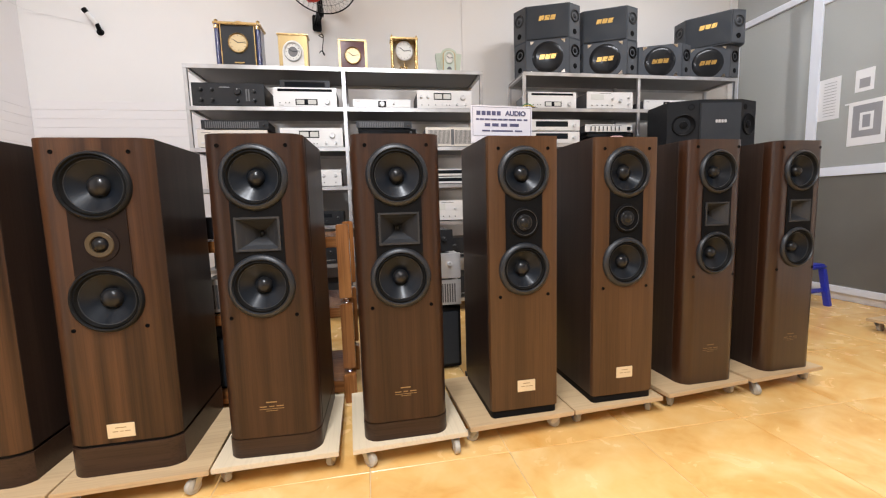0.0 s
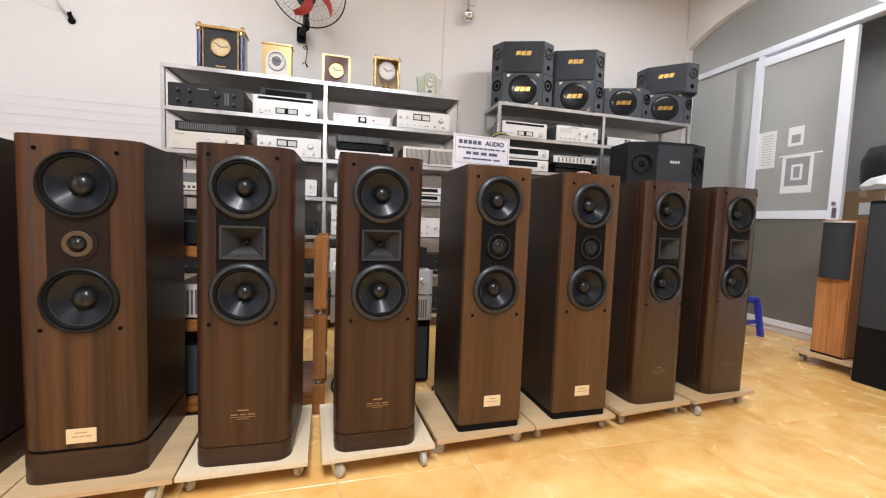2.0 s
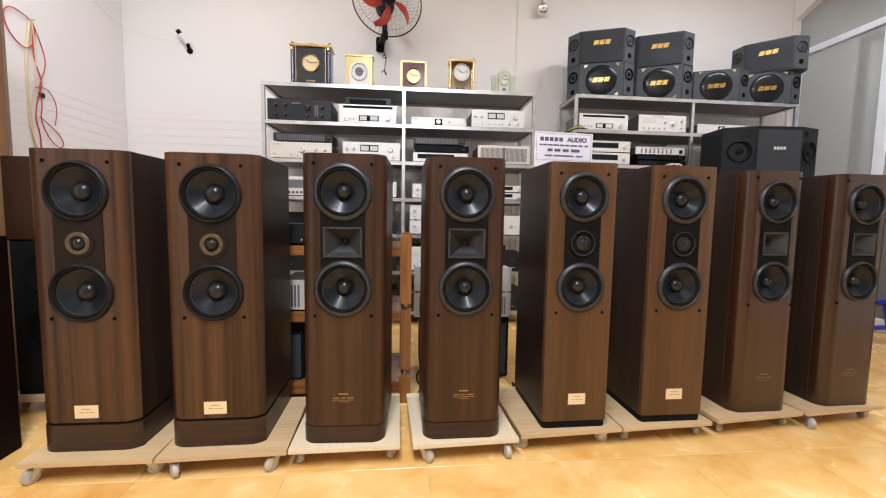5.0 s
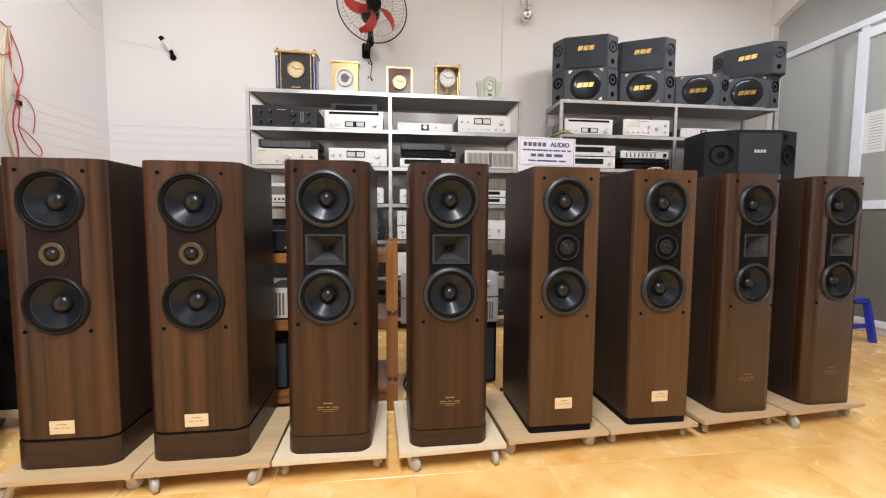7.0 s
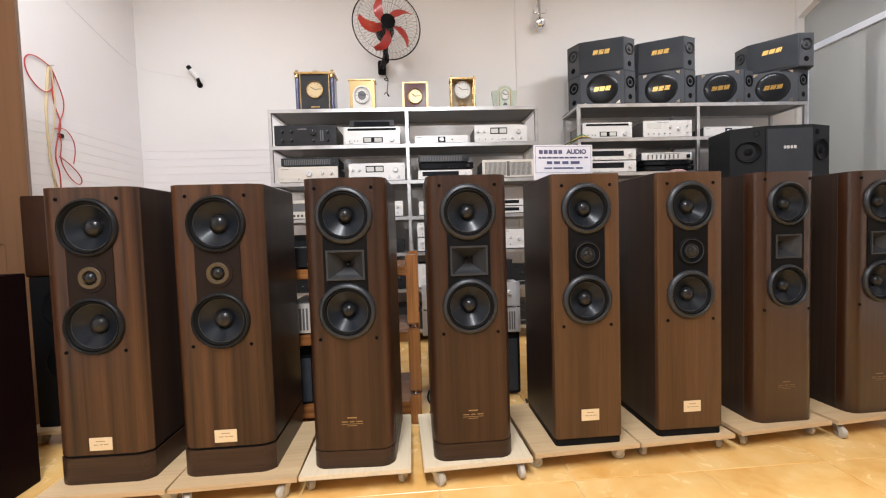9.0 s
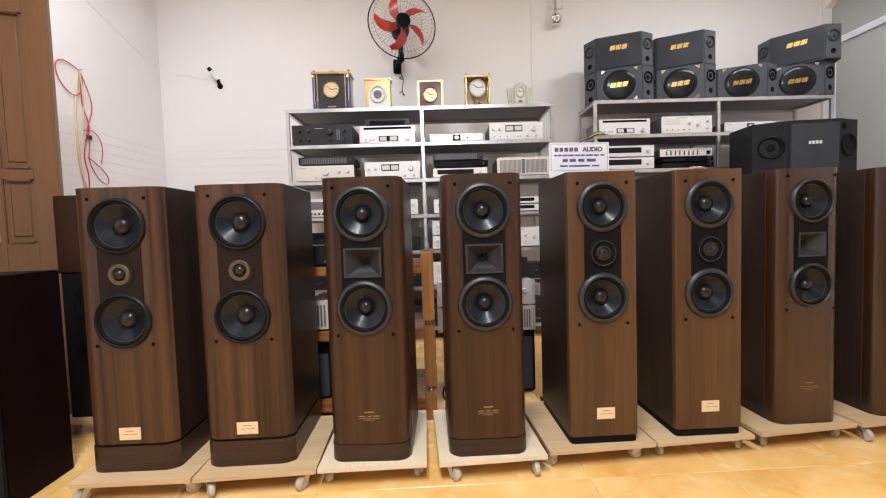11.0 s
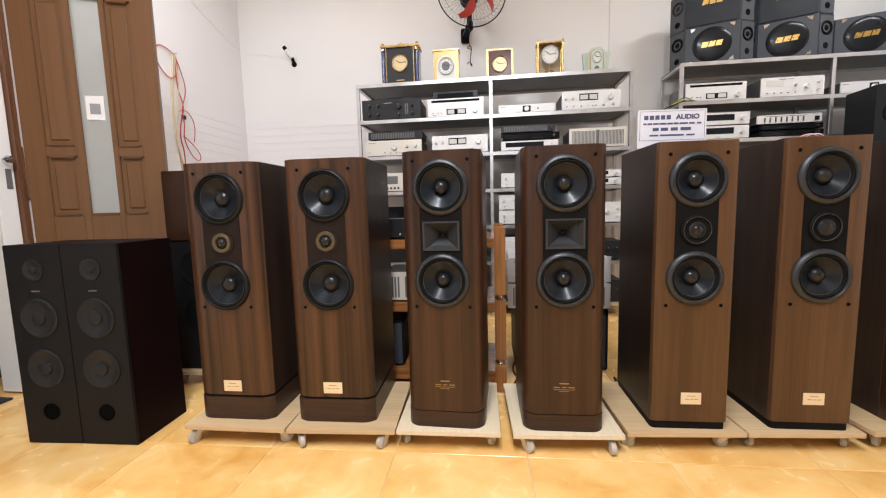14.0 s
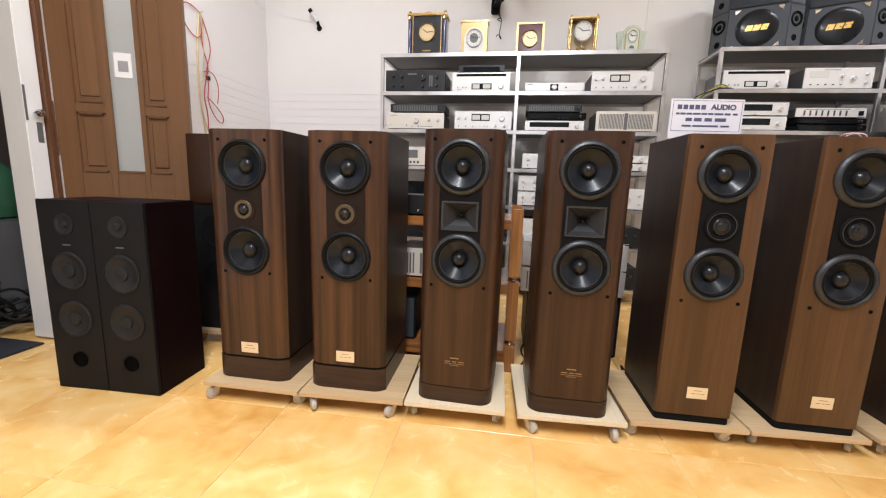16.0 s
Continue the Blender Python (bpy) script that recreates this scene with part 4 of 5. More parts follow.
for sx in (-1, 1):
    a = math.atan2(0.08, 0.185)
    mm = Matrix.Translation((sx * 0.2625, 0.02, 0)) @ Matrix.Rotation(sx * a, 4, "Z")
    part("woofer", lathe([(0.083, -0.001), (0.083, 0.006), (0.076, 0.010), (0.068, 0.004), (0.03, -0.0005), (0.028, 0.006), (0, 0.012)], 36, mm @ at_front(0, 0, 0.205)), BLACK, t, smooth=40)
    part("port", lathe([(0.022, 0), (0.022, 0.002), (0.018, 0.003), (0.017, 0.0008), (0, 0.0008)], 20, mm @ at_front(-sx * 0.05, 0, 0.335)), BAFFLE, t)

# ---- shop sign behind the row ----
BOARD = plain("white_sign_board", (0.62, 0.61, 0.66), 0.35, var=0.03)
INK = plain("navy_ink", (0.07, 0.07, 0.14), 0.5)
t = thing("shop_sign", pose(0.951, 1.785, 1.1205, 0, 0, 5) @ Matrix.Diagonal((1.02, 1, 0.935, 1)), "small white shop sign board with dark lettering on a tower speaker", "sign")
sg = part("board", box(-0.126, 0.126, 0, 0.005, 0, 0.152, 0.001), BOARD, t)
part("back_rest", prism([(0.0055, 0.0), (0.06, 0.0), (0.0055, 0.11)], -0.02, 0.02, m=Matrix(((0, 0, 1, 0), (1, 0, 0, 0), (0, 1, 0, 0), (0, 0, 0, 1)))), BOARD, t)
for z0, z1, x0, x1 in ((0.030, 0.031, -0.119, 0.119), (0.145, 0.146, -0.119, 0.119), (0.031, 0.145, -0.119, -0.118), (0.031, 0.145, 0.118, 0.119)):
    part("border", box(x0, x1, -0.001, 0.001, z0, z1), INK, sg)
WORDBARS = [(0.121, 0.0085, [(-0.0955 + 0.0205 * i, 0.0078) for i in range(5)]),
            (0.096, 0.0034, [(-0.100, 0.006), (-0.082, 0.009), (-0.060, 0.010), (-0.034, 0.013), (-0.008, 0.010), (0.014, 0.009), (0.042, 0.015), (0.072, 0.010), (0.098, 0.008)]),
            (0.074, 0.0062, [(-0.060, 0.011), (-0.028, 0.013), (0.008, 0.013), (0.050, 0.019)]),
            (0.050, 0.0032, [(-0.066, 0.016), (0.000, 0.044), (0.068, 0.015)])]
for zc, hh, xs in WORDBARS:
    for xc, hw in xs:
        part("lettering_bar", box(xc - hw, xc + hw, -0.001, 0.001, zc - hh, zc + hh), INK, sg)
cu = bpy.data.curves.new("lettering", "FONT")
cu.body, cu.size, cu.extrude, cu.align_x, cu.align_y = "AUDIO", 0.0265, 0.0006, "CENTER", "CENTER"
cu.offset = 0.0011
cu.materials.append(INK)
ob = new("lettering", cu)
ob.parent = sg
ob.matrix_local = Matrix.Translation((0.056, -0.0008, 0.121)) @ FRONT

# ---- wall fan, wall camera, wall lamp ----
RED = plain("red_fan_blade", (0.55, 0.035, 0.022), 0.3, var=0.08, coat=0.3)
t = thing("wall_fan", pose(0.118, 3.65, 2.678, 0, 0, 13) @ Matrix.Scale(1.04, 4), "black wire-guard wall fan with five red blades", "fan")
part("motor", lathe([(0, -0.02), (0.06, -0.03), (0.075, -0.08), (0.07, -0.15), (0.04, -0.18), (0, -0.185)], 24, FRONT), BLACK, t)
hub = part("hub", lathe([(0.052, 0.005), (0.052, 0.03), (0.045, 0.04), (0, 0.043)], 28, FRONT), BLACK, t)
part("hub_mark", box(-0.004, 0.02, -0.0455, -0.042, -0.006, 0.012, 0.001), SILVER, hub)
for k in range(5):
    bm = bmesh.new()
    rows = []
    for i in range(9):
        u = i / 8
        r = 0.045 + 0.185 * u
        sweep = -0.55 * u * u + 0.1
        half = (0.30 + 0.25 * math.sin(math.pi * min(1, u * 0.9 + 0.1))) * (0.05 / r) * (1.35 if u > 0.3 else 1.0) * (0.55 if i == 8 else 1)
        rows.append([bm.verts.new((r * math.cos(sweep + s * half), -0.022 + 0.02 * s, r * math.sin(sweep + s * half))) for s in (-1, -0.33, 0.33, 1)])
    for a, b in zip(rows, rows[1:]):
        for j in range(3):
            bm.faces.new((a[j], a[j + 1], b[j + 1], b[j]))
    bmesh.ops.rotate(bm, verts=bm.verts[:], cent=(0, 0, 0), matrix=Matrix.Rotation(2 * math.pi * k / 5 + 0.35, 3, "Y"))
    bmesh.ops.solidify(bm, geom=bm.faces[:], thickness=0.003)
    part("blade", bm, RED, t, "red plastic blade", smooth=60)
guard = part("guard_rim", lathe([(0.276, -0.004), (0.281, 0), (0.276, 0.004), (0.271, 0), (0.276, -0.004)], 64, Matrix.Translation((0, -0.01, 0)) @ FRONT), BLACK, t)
bm = bmesh.new()
for k in range(48):
    a = 2 * math.pi * k / 48
    pts = [(0.276, -0.01), (0.24, -0.055), (0.15, -0.072), (0.055, -0.076)]
    for (r0, y0), (r1_, y1) in zip(pts, pts[1:]):
        rod((r0 * math.cos(a), y0, r0 * math.sin(a)), (r1_ * math.cos(a), y1, r1_ * math.sin(a)), 0.0009, bm, 4)
    pts = [(0.276, -0.01), (0.2, 0.05), (0.08, 0.06)]
    for (r0, y0), (r1_, y1) in zip(pts, pts[1:]):
        rod((r0 * math.cos(a), y0, r0 * math.sin(a)), (r1_ * math.cos(a), y1, r1_ * math.sin(a)), 0.0009, bm, 4)
part("guard_cage", bm, CASE, t)
for r, y in ((0.24, -0.055), (0.15, -0.072)):
    part("guard_hoop", lathe([(r - 0.0014, 0), (r, 0.0014), (r + 0.0014, 0), (r, -0.0014), (r - 0.0014, 0)], 56, Matrix.Translation((0, y, 0)) @ FRONT), CASE, guard)
part("badge_plate", lathe([(0.058, 0), (0.058, 0.003), (0.05, 0.005), (0, 0.006)], 28, Matrix.Translation((0, -0.075, 0)) @ FRONT), BLACK, guard)
part("bracket", box(-0.022, 0.022, 0.09, 0.36, -0.23, -0.18, 0.012), BLACK, t)
part("arm", rod((0, 0.12, -0.2), (0, 0.10, 0.0), 0.022, seg=16), BLACK, t)
part("wall_plate", box(-0.035, 0.035, 0.335, 0.374, -0.26, -0.14, 0.008), BLACK, t)
part("switch_box", box(-0.02, 0.02, 0.05, 0.11, -0.27, -0.19, 0.012), BLACK, t)
cable("cord", [(0, 0.09, -0.26), (-0.02, 0.12, -0.34), (0.03, 0.13, -0.40), (-0.03, 0.14, -0.38), (0.025, 0.14, -0.36), (0.0, 0.15, -0.50), (0.03, 0.15, -0.53), (0.0, 0.16, -0.47), (-0.015, 0.17, -0.50)], 0.0035, BLACK, t)

WHITEP = plain("white_plastic", (0.78, 0.78, 0.78), 0.35, var=0.04)
t = thing("wall_camera", pose(-1.632, 4.009, 2.368) @ Matrix.Scale(0.92, 4), "small white bullet camera with black head on the wall", "camera")
part("wall_plate", lathe([(0.028, 0), (0.028, 0.008), (0.02, 0.012), (0, 0.012)], 20, FRONT @ Matrix.Translation((0, -0.04, 0))), BLACK, t)
part("arm", rod((0.005, -0.008, -0.045), (0.0, -0.045, 0.015), 0.017, seg=12), BLACK, t)
part("body", rod((0.004, -0.045, 0.01), (-0.045, -0.075, 0.085), 0.021, seg=20), WHITEP, t)
part("lens_head", rod((-0.044, -0.074, 0.083), (-0.064, -0.086, 0.113), 0.0205, seg=20), BLACK, t)

t = thing("wall_lamp", pose(1.545, 4.064, 2.874) @ Matrix.Scale(1.1, 4), "chrome wall lamp with two hooks and round shade", "lamp")
part("stem", rod((0, -0.05, 0.04), (0, -0.05, 0.22), 0.012, seg=14), CHROME, t)
part("wall_arm", rod((0, 0, 0.17), (0, -0.05, 0.17), 0.012, seg=12), CHROME, t)
part("shade", lathe([(0, 0.045), (0.03, 0.04), (0.052, 0.01), (0.05, -0.02), (0.03, -0.045), (0, -0.05)], 28, Matrix.Translation((0, -0.055, -0.005))), CHROME, t)
for sx in (-1, 1):
    cable("hook", [(0, -0.055, 0.085), (sx * 0.04, -0.06, 0.075), (sx * 0.058, -0.06, 0.085), (sx * 0.056, -0.06, 0.11)], 0.004, CHROME, t)
part("cup", lathe([(0.02, 0), (0.026, 0.01), (0.018, 0.035), (0, 0.04)], 18, Matrix.Translation((0, -0.05, 0.20))), plain("copper_cap", (0.5, 0.3, 0.22), 0.3, metal=0.7), t)

# ---- cables on the west wall, wall courses ----
RC = plain("red_cable", (0.50, 0.05, 0.04), 0.4)
YC = plain("cream_cable", (0.68, 0.55, 0.33), 0.5)
BC = plain("black_cable", (0.015, 0.015, 0.016), 0.45)


def wallpts(pts, off=0.012):
    return [CORNER @ Vector((off, y - 3.95, z + 0.205)) for y, z in pts]


t = thing("cable_bundle", Matrix(), "red and cream cables looped on a wall nail", "cable")
part("nail", rod(CORNER @ Vector((0, -0.92, 2.135)), CORNER @ Vector((0.04, -0.92, 2.14)), 0.004), ZINC, t)
cable("red_strand", wallpts([(3.03, 1.93), (2.93, 1.97), (2.84, 1.92), (2.86, 1.80), (2.98, 1.72), (3.06, 1.80), (3.05, 1.93), (3.03, 1.7), (3.10, 1.55), (3.05, 1.45), (3.02, 1.3), (3.06, 1.2), (3.05, 1.08)]), 0.004, RC, t)
cable("red_strand", wallpts([(3.03, 1.93), (3.09, 1.82), (3.13, 1.68), (3.05, 1.52), (3.08, 1.42), (3.05, 1.3), (3.12, 1.18), (3.21, 1.13), (3.24, 1.19), (3.14, 1.28), (3.05, 1.32)], 0.018), 0.0035, RC, t)
cable("cream_strand", wallpts([(3.03, 1.93), (2.99, 1.7), (2.98, 1.5), (2.99, 1.3), (3.02, 1.1), (3.03, 0.95)], 0.006), 0.009, YC, t)
cable("cream_strand", wallpts([(3.03, 1.93), (3.05, 1.75), (3.03, 1.55), (3.0, 1.42), (2.96, 1.35), (2.98, 1.2), (3.04, 1.05)], 0.02), 0.004, YC, t)
cable("red_strand", wallpts([(3.02, 1.50), (3.10, 1.54), (3.18, 1.48), (3.20, 1.38), (3.17, 1.29)], 0.014), 0.003, RC, t)
part("plug", box(0.004, 0.02, -0.89, -0.85, 1.66, 1.69, 0.003), BC, t).matrix_local = CORNER
cable("wire_along_corner", [CORNER @ Vector(p) for p in ((0.004, -1.35, 2.84), (0.004, -0.75, 2.67), (0.004, -0.3, 2.54), (0.006, -0.02, 2.47), (0.35, -0.004, 2.42), (0.57, -0.004, 2.36))], 0.0012, plain("grey_wire", (0.70, 0.68, 0.67), 0.5))
tagged(bpy.data.objects["wire_along_corner"], "thin grey wire running round the wall corner", "wire")
bm = bmesh.new()
for i in range(25):
    z = 1.80 - 0.07 * i
    box(0, 0.0035, -2.0, -0.006, z - 0.0688, z, 0.001, bm, 1)
    box(0, 1.45, -0.0035, 0, z - 0.0688, z, 0.001, bm, 1)
tagged(part("trim_courses", bm, WALL_L, smooth=0), "painted-over horizontal boards low on the wall", "wall panel", kind="structure").matrix_world = CORNER
bm = bmesh.new()
box(3.50, 3.525, -0.010, 0, 0, CEIL, 0.003, bm)
tagged(part("trim_conduit", bm, WALL, smooth=0), "white painted conduit up the wall", "conduit", kind="structure").matrix_world = CORNER

# ---- doorway in the west wall ----
BROWN = wood("brown_door_wood", (0.140, 0.068, 0.031), (0.186, 0.095, 0.045), rough=0.38, bands=2, grain=14, spread=0.3, pores=0.12)
JAMBM = wood("dark_jamb_wood", (0.10, 0.042, 0.02), (0.17, 0.075, 0.038), rough=0.45, bands=3, grain=30)
FROST = glass("frosted_pane", (0.62, 0.65, 0.64), 0.35, 0.6)
PAPER = plain("white_paper", (0.80, 0.80, 0.82), 0.6, var=0.03)
GREYPR = plain("grey_print", (0.30, 0.30, 0.32), 0.6)
t = tagged(part("door_frame", box(XL - 0.16, XL + 0.046, 1.932, 1.9565, 0, 2.25, 0.004), JAMBM, smooth=0), "dark brown wooden door frame", "door frame", kind="structure")
part("frame_head", box(XL - 0.16, XL + 0.012, 0.85, 1.931, 2.18, 2.25, 0.004), JAMBM, t)
part("hinge", box(XL + 0.046, XL + 0.052, 1.944, 1.9562, 1.02, 1.28, 0.001), JAMBM, t)
dr = thing("door_1", pose(-2.13, 1.958, 0.02, 0, 0, 22), "open brown wooden door with narrow glass pane", "door", kind="structure")
XS = (0.0, 0.095, 0.230, 0.262, 0.394, 0.420, 0.538, 0.635)   # edges of stiles, panels and glass
for a, b in ((XS[0], XS[1]), (XS[2], XS[3]), (XS[4], XS[5]), (XS[6], XS[7])):
    part("stile", box(a, b, 0, 0.04, 0, 2.14, 0.003), BROWN, dr)
for a, b, zs in ((XS[1], XS[2], ((0, 0.90), (1.215, 1.265), (2.02, 2.14))), (XS[5], XS[6], ((0, 0.90), (1.215, 1.265), (2.02, 2.14))), (XS[3], XS[4], ((0, 0.90), (2.02, 2.14)))):
    for z0, z1 in zs:
        part("rail", box(a, b, 0.001, 0.039, z0, z1, 0.002), BROWN, dr)
for a, b in ((XS[1], XS[2]), (XS[5], XS[6])):
    for z0, z1 in ((0.90, 1.215), (1.265, 2.02)):
        pn = part("panel", box(a + 0.020, b - 0.020, 0.006, 0.034, z0 + 0.03, z1 - 0.03, 0.008, seg=1), BROWN, dr)
        part("panel_field", box(a, b, 0.013, 0.027, z0, z1), BROWN, pn)
        for zz in (z0, z1 - 0.012):
            part("moulding", box(a + 0.012, b - 0.012, -0.007, 0.012, zz, zz + 0.011, 0.004), BROWN, pn)
pane = part("pane", box(XS[3] - 0.002, XS[4] + 0.002, 0.017, 0.023, 0.898, 2.022), FROST, dr, "frosted glass pane")
part("bead", box(XS[3], XS[4], -0.004, 0.012, 0.90, 0.912, 0.003), BROWN, pane)
pp = part("paper_notice", box(0.287, 0.371, 0.0125, 0.0155, 1.407, 1.532), PAPER, dr, "white paper notice with grey square")
part("print_block", box(0.305, 0.353, 0.0115, 0.0122, 1.437, 1.492), GREYPR, pp)
wd = thing("door_2", pose(XL - 0.02, 1.845, 0.01) @ Matrix.Diagonal((1, 1.3, 1, 1)), "white metal door edge with lock in the doorway", "door", kind="structure")
part("leaf", box(-0.10, 0.035, 0.0, 0.065, 0, 2.15, 0.003), WHITEP, wd)
part("lock_plate", box(0.0352, 0.039, 0.034, 0.054, 1.055, 1.155, 0.001), CASE, wd)
part("bolt_plate", box(0.0352, 0.039, 0.001, 0.009, 1.16, 1.33, 0.001), CASE, wd)
part("knob", lathe([(0.006, 0), (0.006, 0.02), (0.016, 0.025), (0.018, 0.04), (0, 0.045)], 20, Matrix.Translation((0.036, 0.032, 1.20)) @ Matrix.Rotation(radians(90), 4, "Y")), CHROME, wd)
# dim porch beyond: its low light is put into the wall colour
PORCH = plain("darkened_porch_wall", (0.10, 0.078, 0.066), 0.8, var=0.3)
slab("wall_porch", XL - 1.6, XL - 1.45, YF, 4.2, 0, CEIL, PORCH, "porch wall outside, darkened to look unlit", "wall")
slab("wall_porch_end", XL - 1.45, XL - 0.15, 2.6, 2.7, 0, CEIL, PORCH, "porch end wall, darkened to look unlit", "wall")
slab("wall_porch_side", XL - 1.45, XL - 0.15, -0.4, -0.3, 0, CEIL, PORCH, "porch side wall, darkened to look unlit", "wall")
MAT = plain("dark_rubber_mat", (0.02, 0.022, 0.03), 0.7, var=0.3, bump=0.5, fine=120)
tagged(part("floor_mat", box(XL - 1.3, XL + 0.02, 0.87, 1.79, 0.001, 0.012, 0.004), MAT), "dark blue-black rubber mat in the doorway", "mat")
GREEN = plain("green_cloth", (0.03, 0.12, 0.06), 0.8, var=0.4, bump=0.5, fine=40)
rngc = random.Random(9)
t = thing("cable_heap", Matrix(), "heap of black cables on the porch floor", "cable")
for k in range(7):
    cx, cy = XL - 0.45 + rngc.uniform(-0.15, 0.15), 1.85 + rngc.uniform(-0.1, 0.15)
    pts = [(cx + rngc.uniform(-0.28, 0.28), cy + rngc.uniform(-0.25, 0.25), 0.02 + 0.45 * abs(math.sin(i * 1.3 + k)) * rngc.random()) for i in range(9)]
    cable("strand", pts, 0.008, BC, t)
t = thing("storage_crate", pose(XL - 0.75, 2.15, 0), "green cloth bag on a dark crate in the porch", "crate")
part("crate", box(-0.3, 0.3, -0.3, 0.2, 0, 0.62, 0.01), CASE, t)
part("bag", lathe([(0, 0), (0.17, 0.01), (0.2, 0.12), (0.15, 0.3), (0.06, 0.38), (0, 0.4)], 18, Matrix.Translation((0, -0.05, 0.62))), GREEN, t, "slumped green bag")

# ---- black bookshelf pair by the door ----
HOLE = plain("deep_black", (0.001, 0.001, 0.001), 0.9)
KCONE = plain("black_paper_cone", (0.016, 0.0163, 0.0175), 0.34, var=0.2)
KB = plain("black_vinyl_front", (0.0078, 0.0078, 0.0088), 0.5, var=0.25, bump=0.2, fine=300)
KS = plain("dark_cherry_vinyl", (0.007, 0.0024, 0.003), 0.5, var=0.2, coat=0.0)
for kx, kyaw, ky in ((-1.507, 3.0, 1.457), (-1.267, 2.0, 1.467)):
    t = thing("bookshelf_speaker", pose(kx, ky, 0, 0, 0, kyaw), "black two-woofer speaker with dark cherry sides on the floor", "loudspeaker", "black pair by the door")
    part("cabinet", box(-0.119, 0.119, 0.012, 0.27, 0.0, 0.812, 0.003), KS, t)
    part("front_baffle", box(-0.120, 0.120, 0, 0.0115, 0.001, 0.813, 0.003), KB, t)
    for z, r in ((0.523, 0.080), (0.318, 0.079)):
        part("woofer", lathe([(r, 0), (r, 0.004), (r - 0.008, 0.007), (r - 0.016, 0.003), (r * 0.35, 0.0005), (r * 0.33, 0.006), (0, 0.010)], 36, at_front(0, 0, z)), KCONE, t, smooth=40)
    part("tweeter", lathe([(0.043, 0), (0.043, 0.004), (0.036, 0.005), (0.03, 0.0015), (0.016, 0.001), (0.013, 0.007), (0, 0.010)], 30, at_front(0, 0, 0.714)), KCONE, t, smooth=40)
    part("port", lathe([(0.034, 0), (0.034, 0.003), (0.029, 0.004), (0.028, 0.0006), (0, 0.0006)], 28, at_front(0, 0, 0.137)), HOLE, t, smooth=40)
    part("print_bar", box(-0.018, 0.018, -0.001, 0.001, 0.628, 0.633), CASE, t)

# ---- speakers standing behind the row ----
dolly(pose(-1.26, 1.99, 0, 0, 0, 1), 0.40, 0.45, "small plywood dolly under a black speaker", PLY, [0, 20, -30, 150])
t = thing("floor_speaker", pose(-1.268, 2.03, 0.082, 0, 0, 1), "tall black speaker on a dolly behind the row", "loudspeaker")
part("cabinet", box(-0.15, 0.15, 0, 0.36, 0, 0.69, 0.004), KB, t)
for z in (0.55, 0.3):
    part("woofer", lathe([(0.1, 0), (0.1, 0.004), (0.09, 0.007), (0.08, 0.002), (0.03, 0.001), (0, 0.008)], 30, at_front(0, 0, z)), BLACK, t)
t = thing("bookshelf_speaker", pose(-1.273, 2.025, 0.7725, 0, 0, 1), "dark brown box speaker lying on a black speaker", "loudspeaker")
part("cabinet", box(-0.155, 0.155, 0.006, 0.37, 0, 0.364, 0.003), WOOD_D, t)
part("front_baffle", box(-0.15, 0.15, 0, 0.0055, 0.005, 0.359, 0.002), WOOD_D, t)

# ---- lacquered wooden hi-fi stand ----
LAC = wood("orange_lacquer_wood", (0.20, 0.065, 0.018), (0.42, 0.17, 0.05), rough=0.22, bands=6, grain=30, coat=0.6)
LACX = wood("orange_lacquer_board", (0.18, 0.06, 0.02), (0.38, 0.16, 0.05), rough=0.22, bands=6, grain=30, along="x", coat=0.6)
t = thing("hifi_stand", pose(-0.155, 2.03, 0), "orange lacquered wooden hi-fi stand with chrome spikes", "stand")
for z0, z1 in ((0.715, 0.762), (0.400, 0.445), (0.05, 0.105)):
    part("shelf", box(-0.43, 0.43, 0.01, 0.43, z0, z1, 0.004), LACX, t)
for px in (-0.455, 0.455):
    for py in (0.0, 0.38):
        for z0, z1 in ((0.487, 0.815), (0.163, 0.461), (0.0, 0.137)):
            leg = part("leg", box(px - 0.027, px + 0.027, py, py + 0.054, z0, z1, 0.004), LAC, t)
        for z in (0.461, 0.137):
            part("spike", lathe([(0.004, 0), (0.012, 0.006), (0.008, 0.012), (0.014, 0.025), (0, 0.026)], 14, Matrix.Translation((px, py + 0.027, z))), CHROME, t, "chrome spike")
hifi("equaliser", pose(-0.09, 2.07, 0.4465), 0.43, 0.15, 0.3, CHAMP, [("g", 0.03, 0.15, 0.25, 0.85, 6, CASE), ("g", 0.3, 0.15, 0.9, 0.85, 14, CASE)], "grey graphic equaliser on the wooden stand")
hifi("amplifier", pose(-0.12, 2.06, 0.7635), 0.43, 0.10, 0.3, DARK, KNOBS, "black amplifier on top of the wooden stand", DARK)
for bx in (-0.32, 0.06):
    t = thing("bookshelf_speaker", pose(bx, 2.07, 0.1065, 0, 0, 4), "small black box speaker on the low shelf", "loudspeaker")
    part("cabinet", box(-0.13, 0.13, 0.004, 0.25, 0, 0.235, 0.008), BAFFLE, t)
    part("grille", box(-0.12, 0.12, -0.004, 0.0035, 0.01, 0.225, 0.004), CLOTH, t)

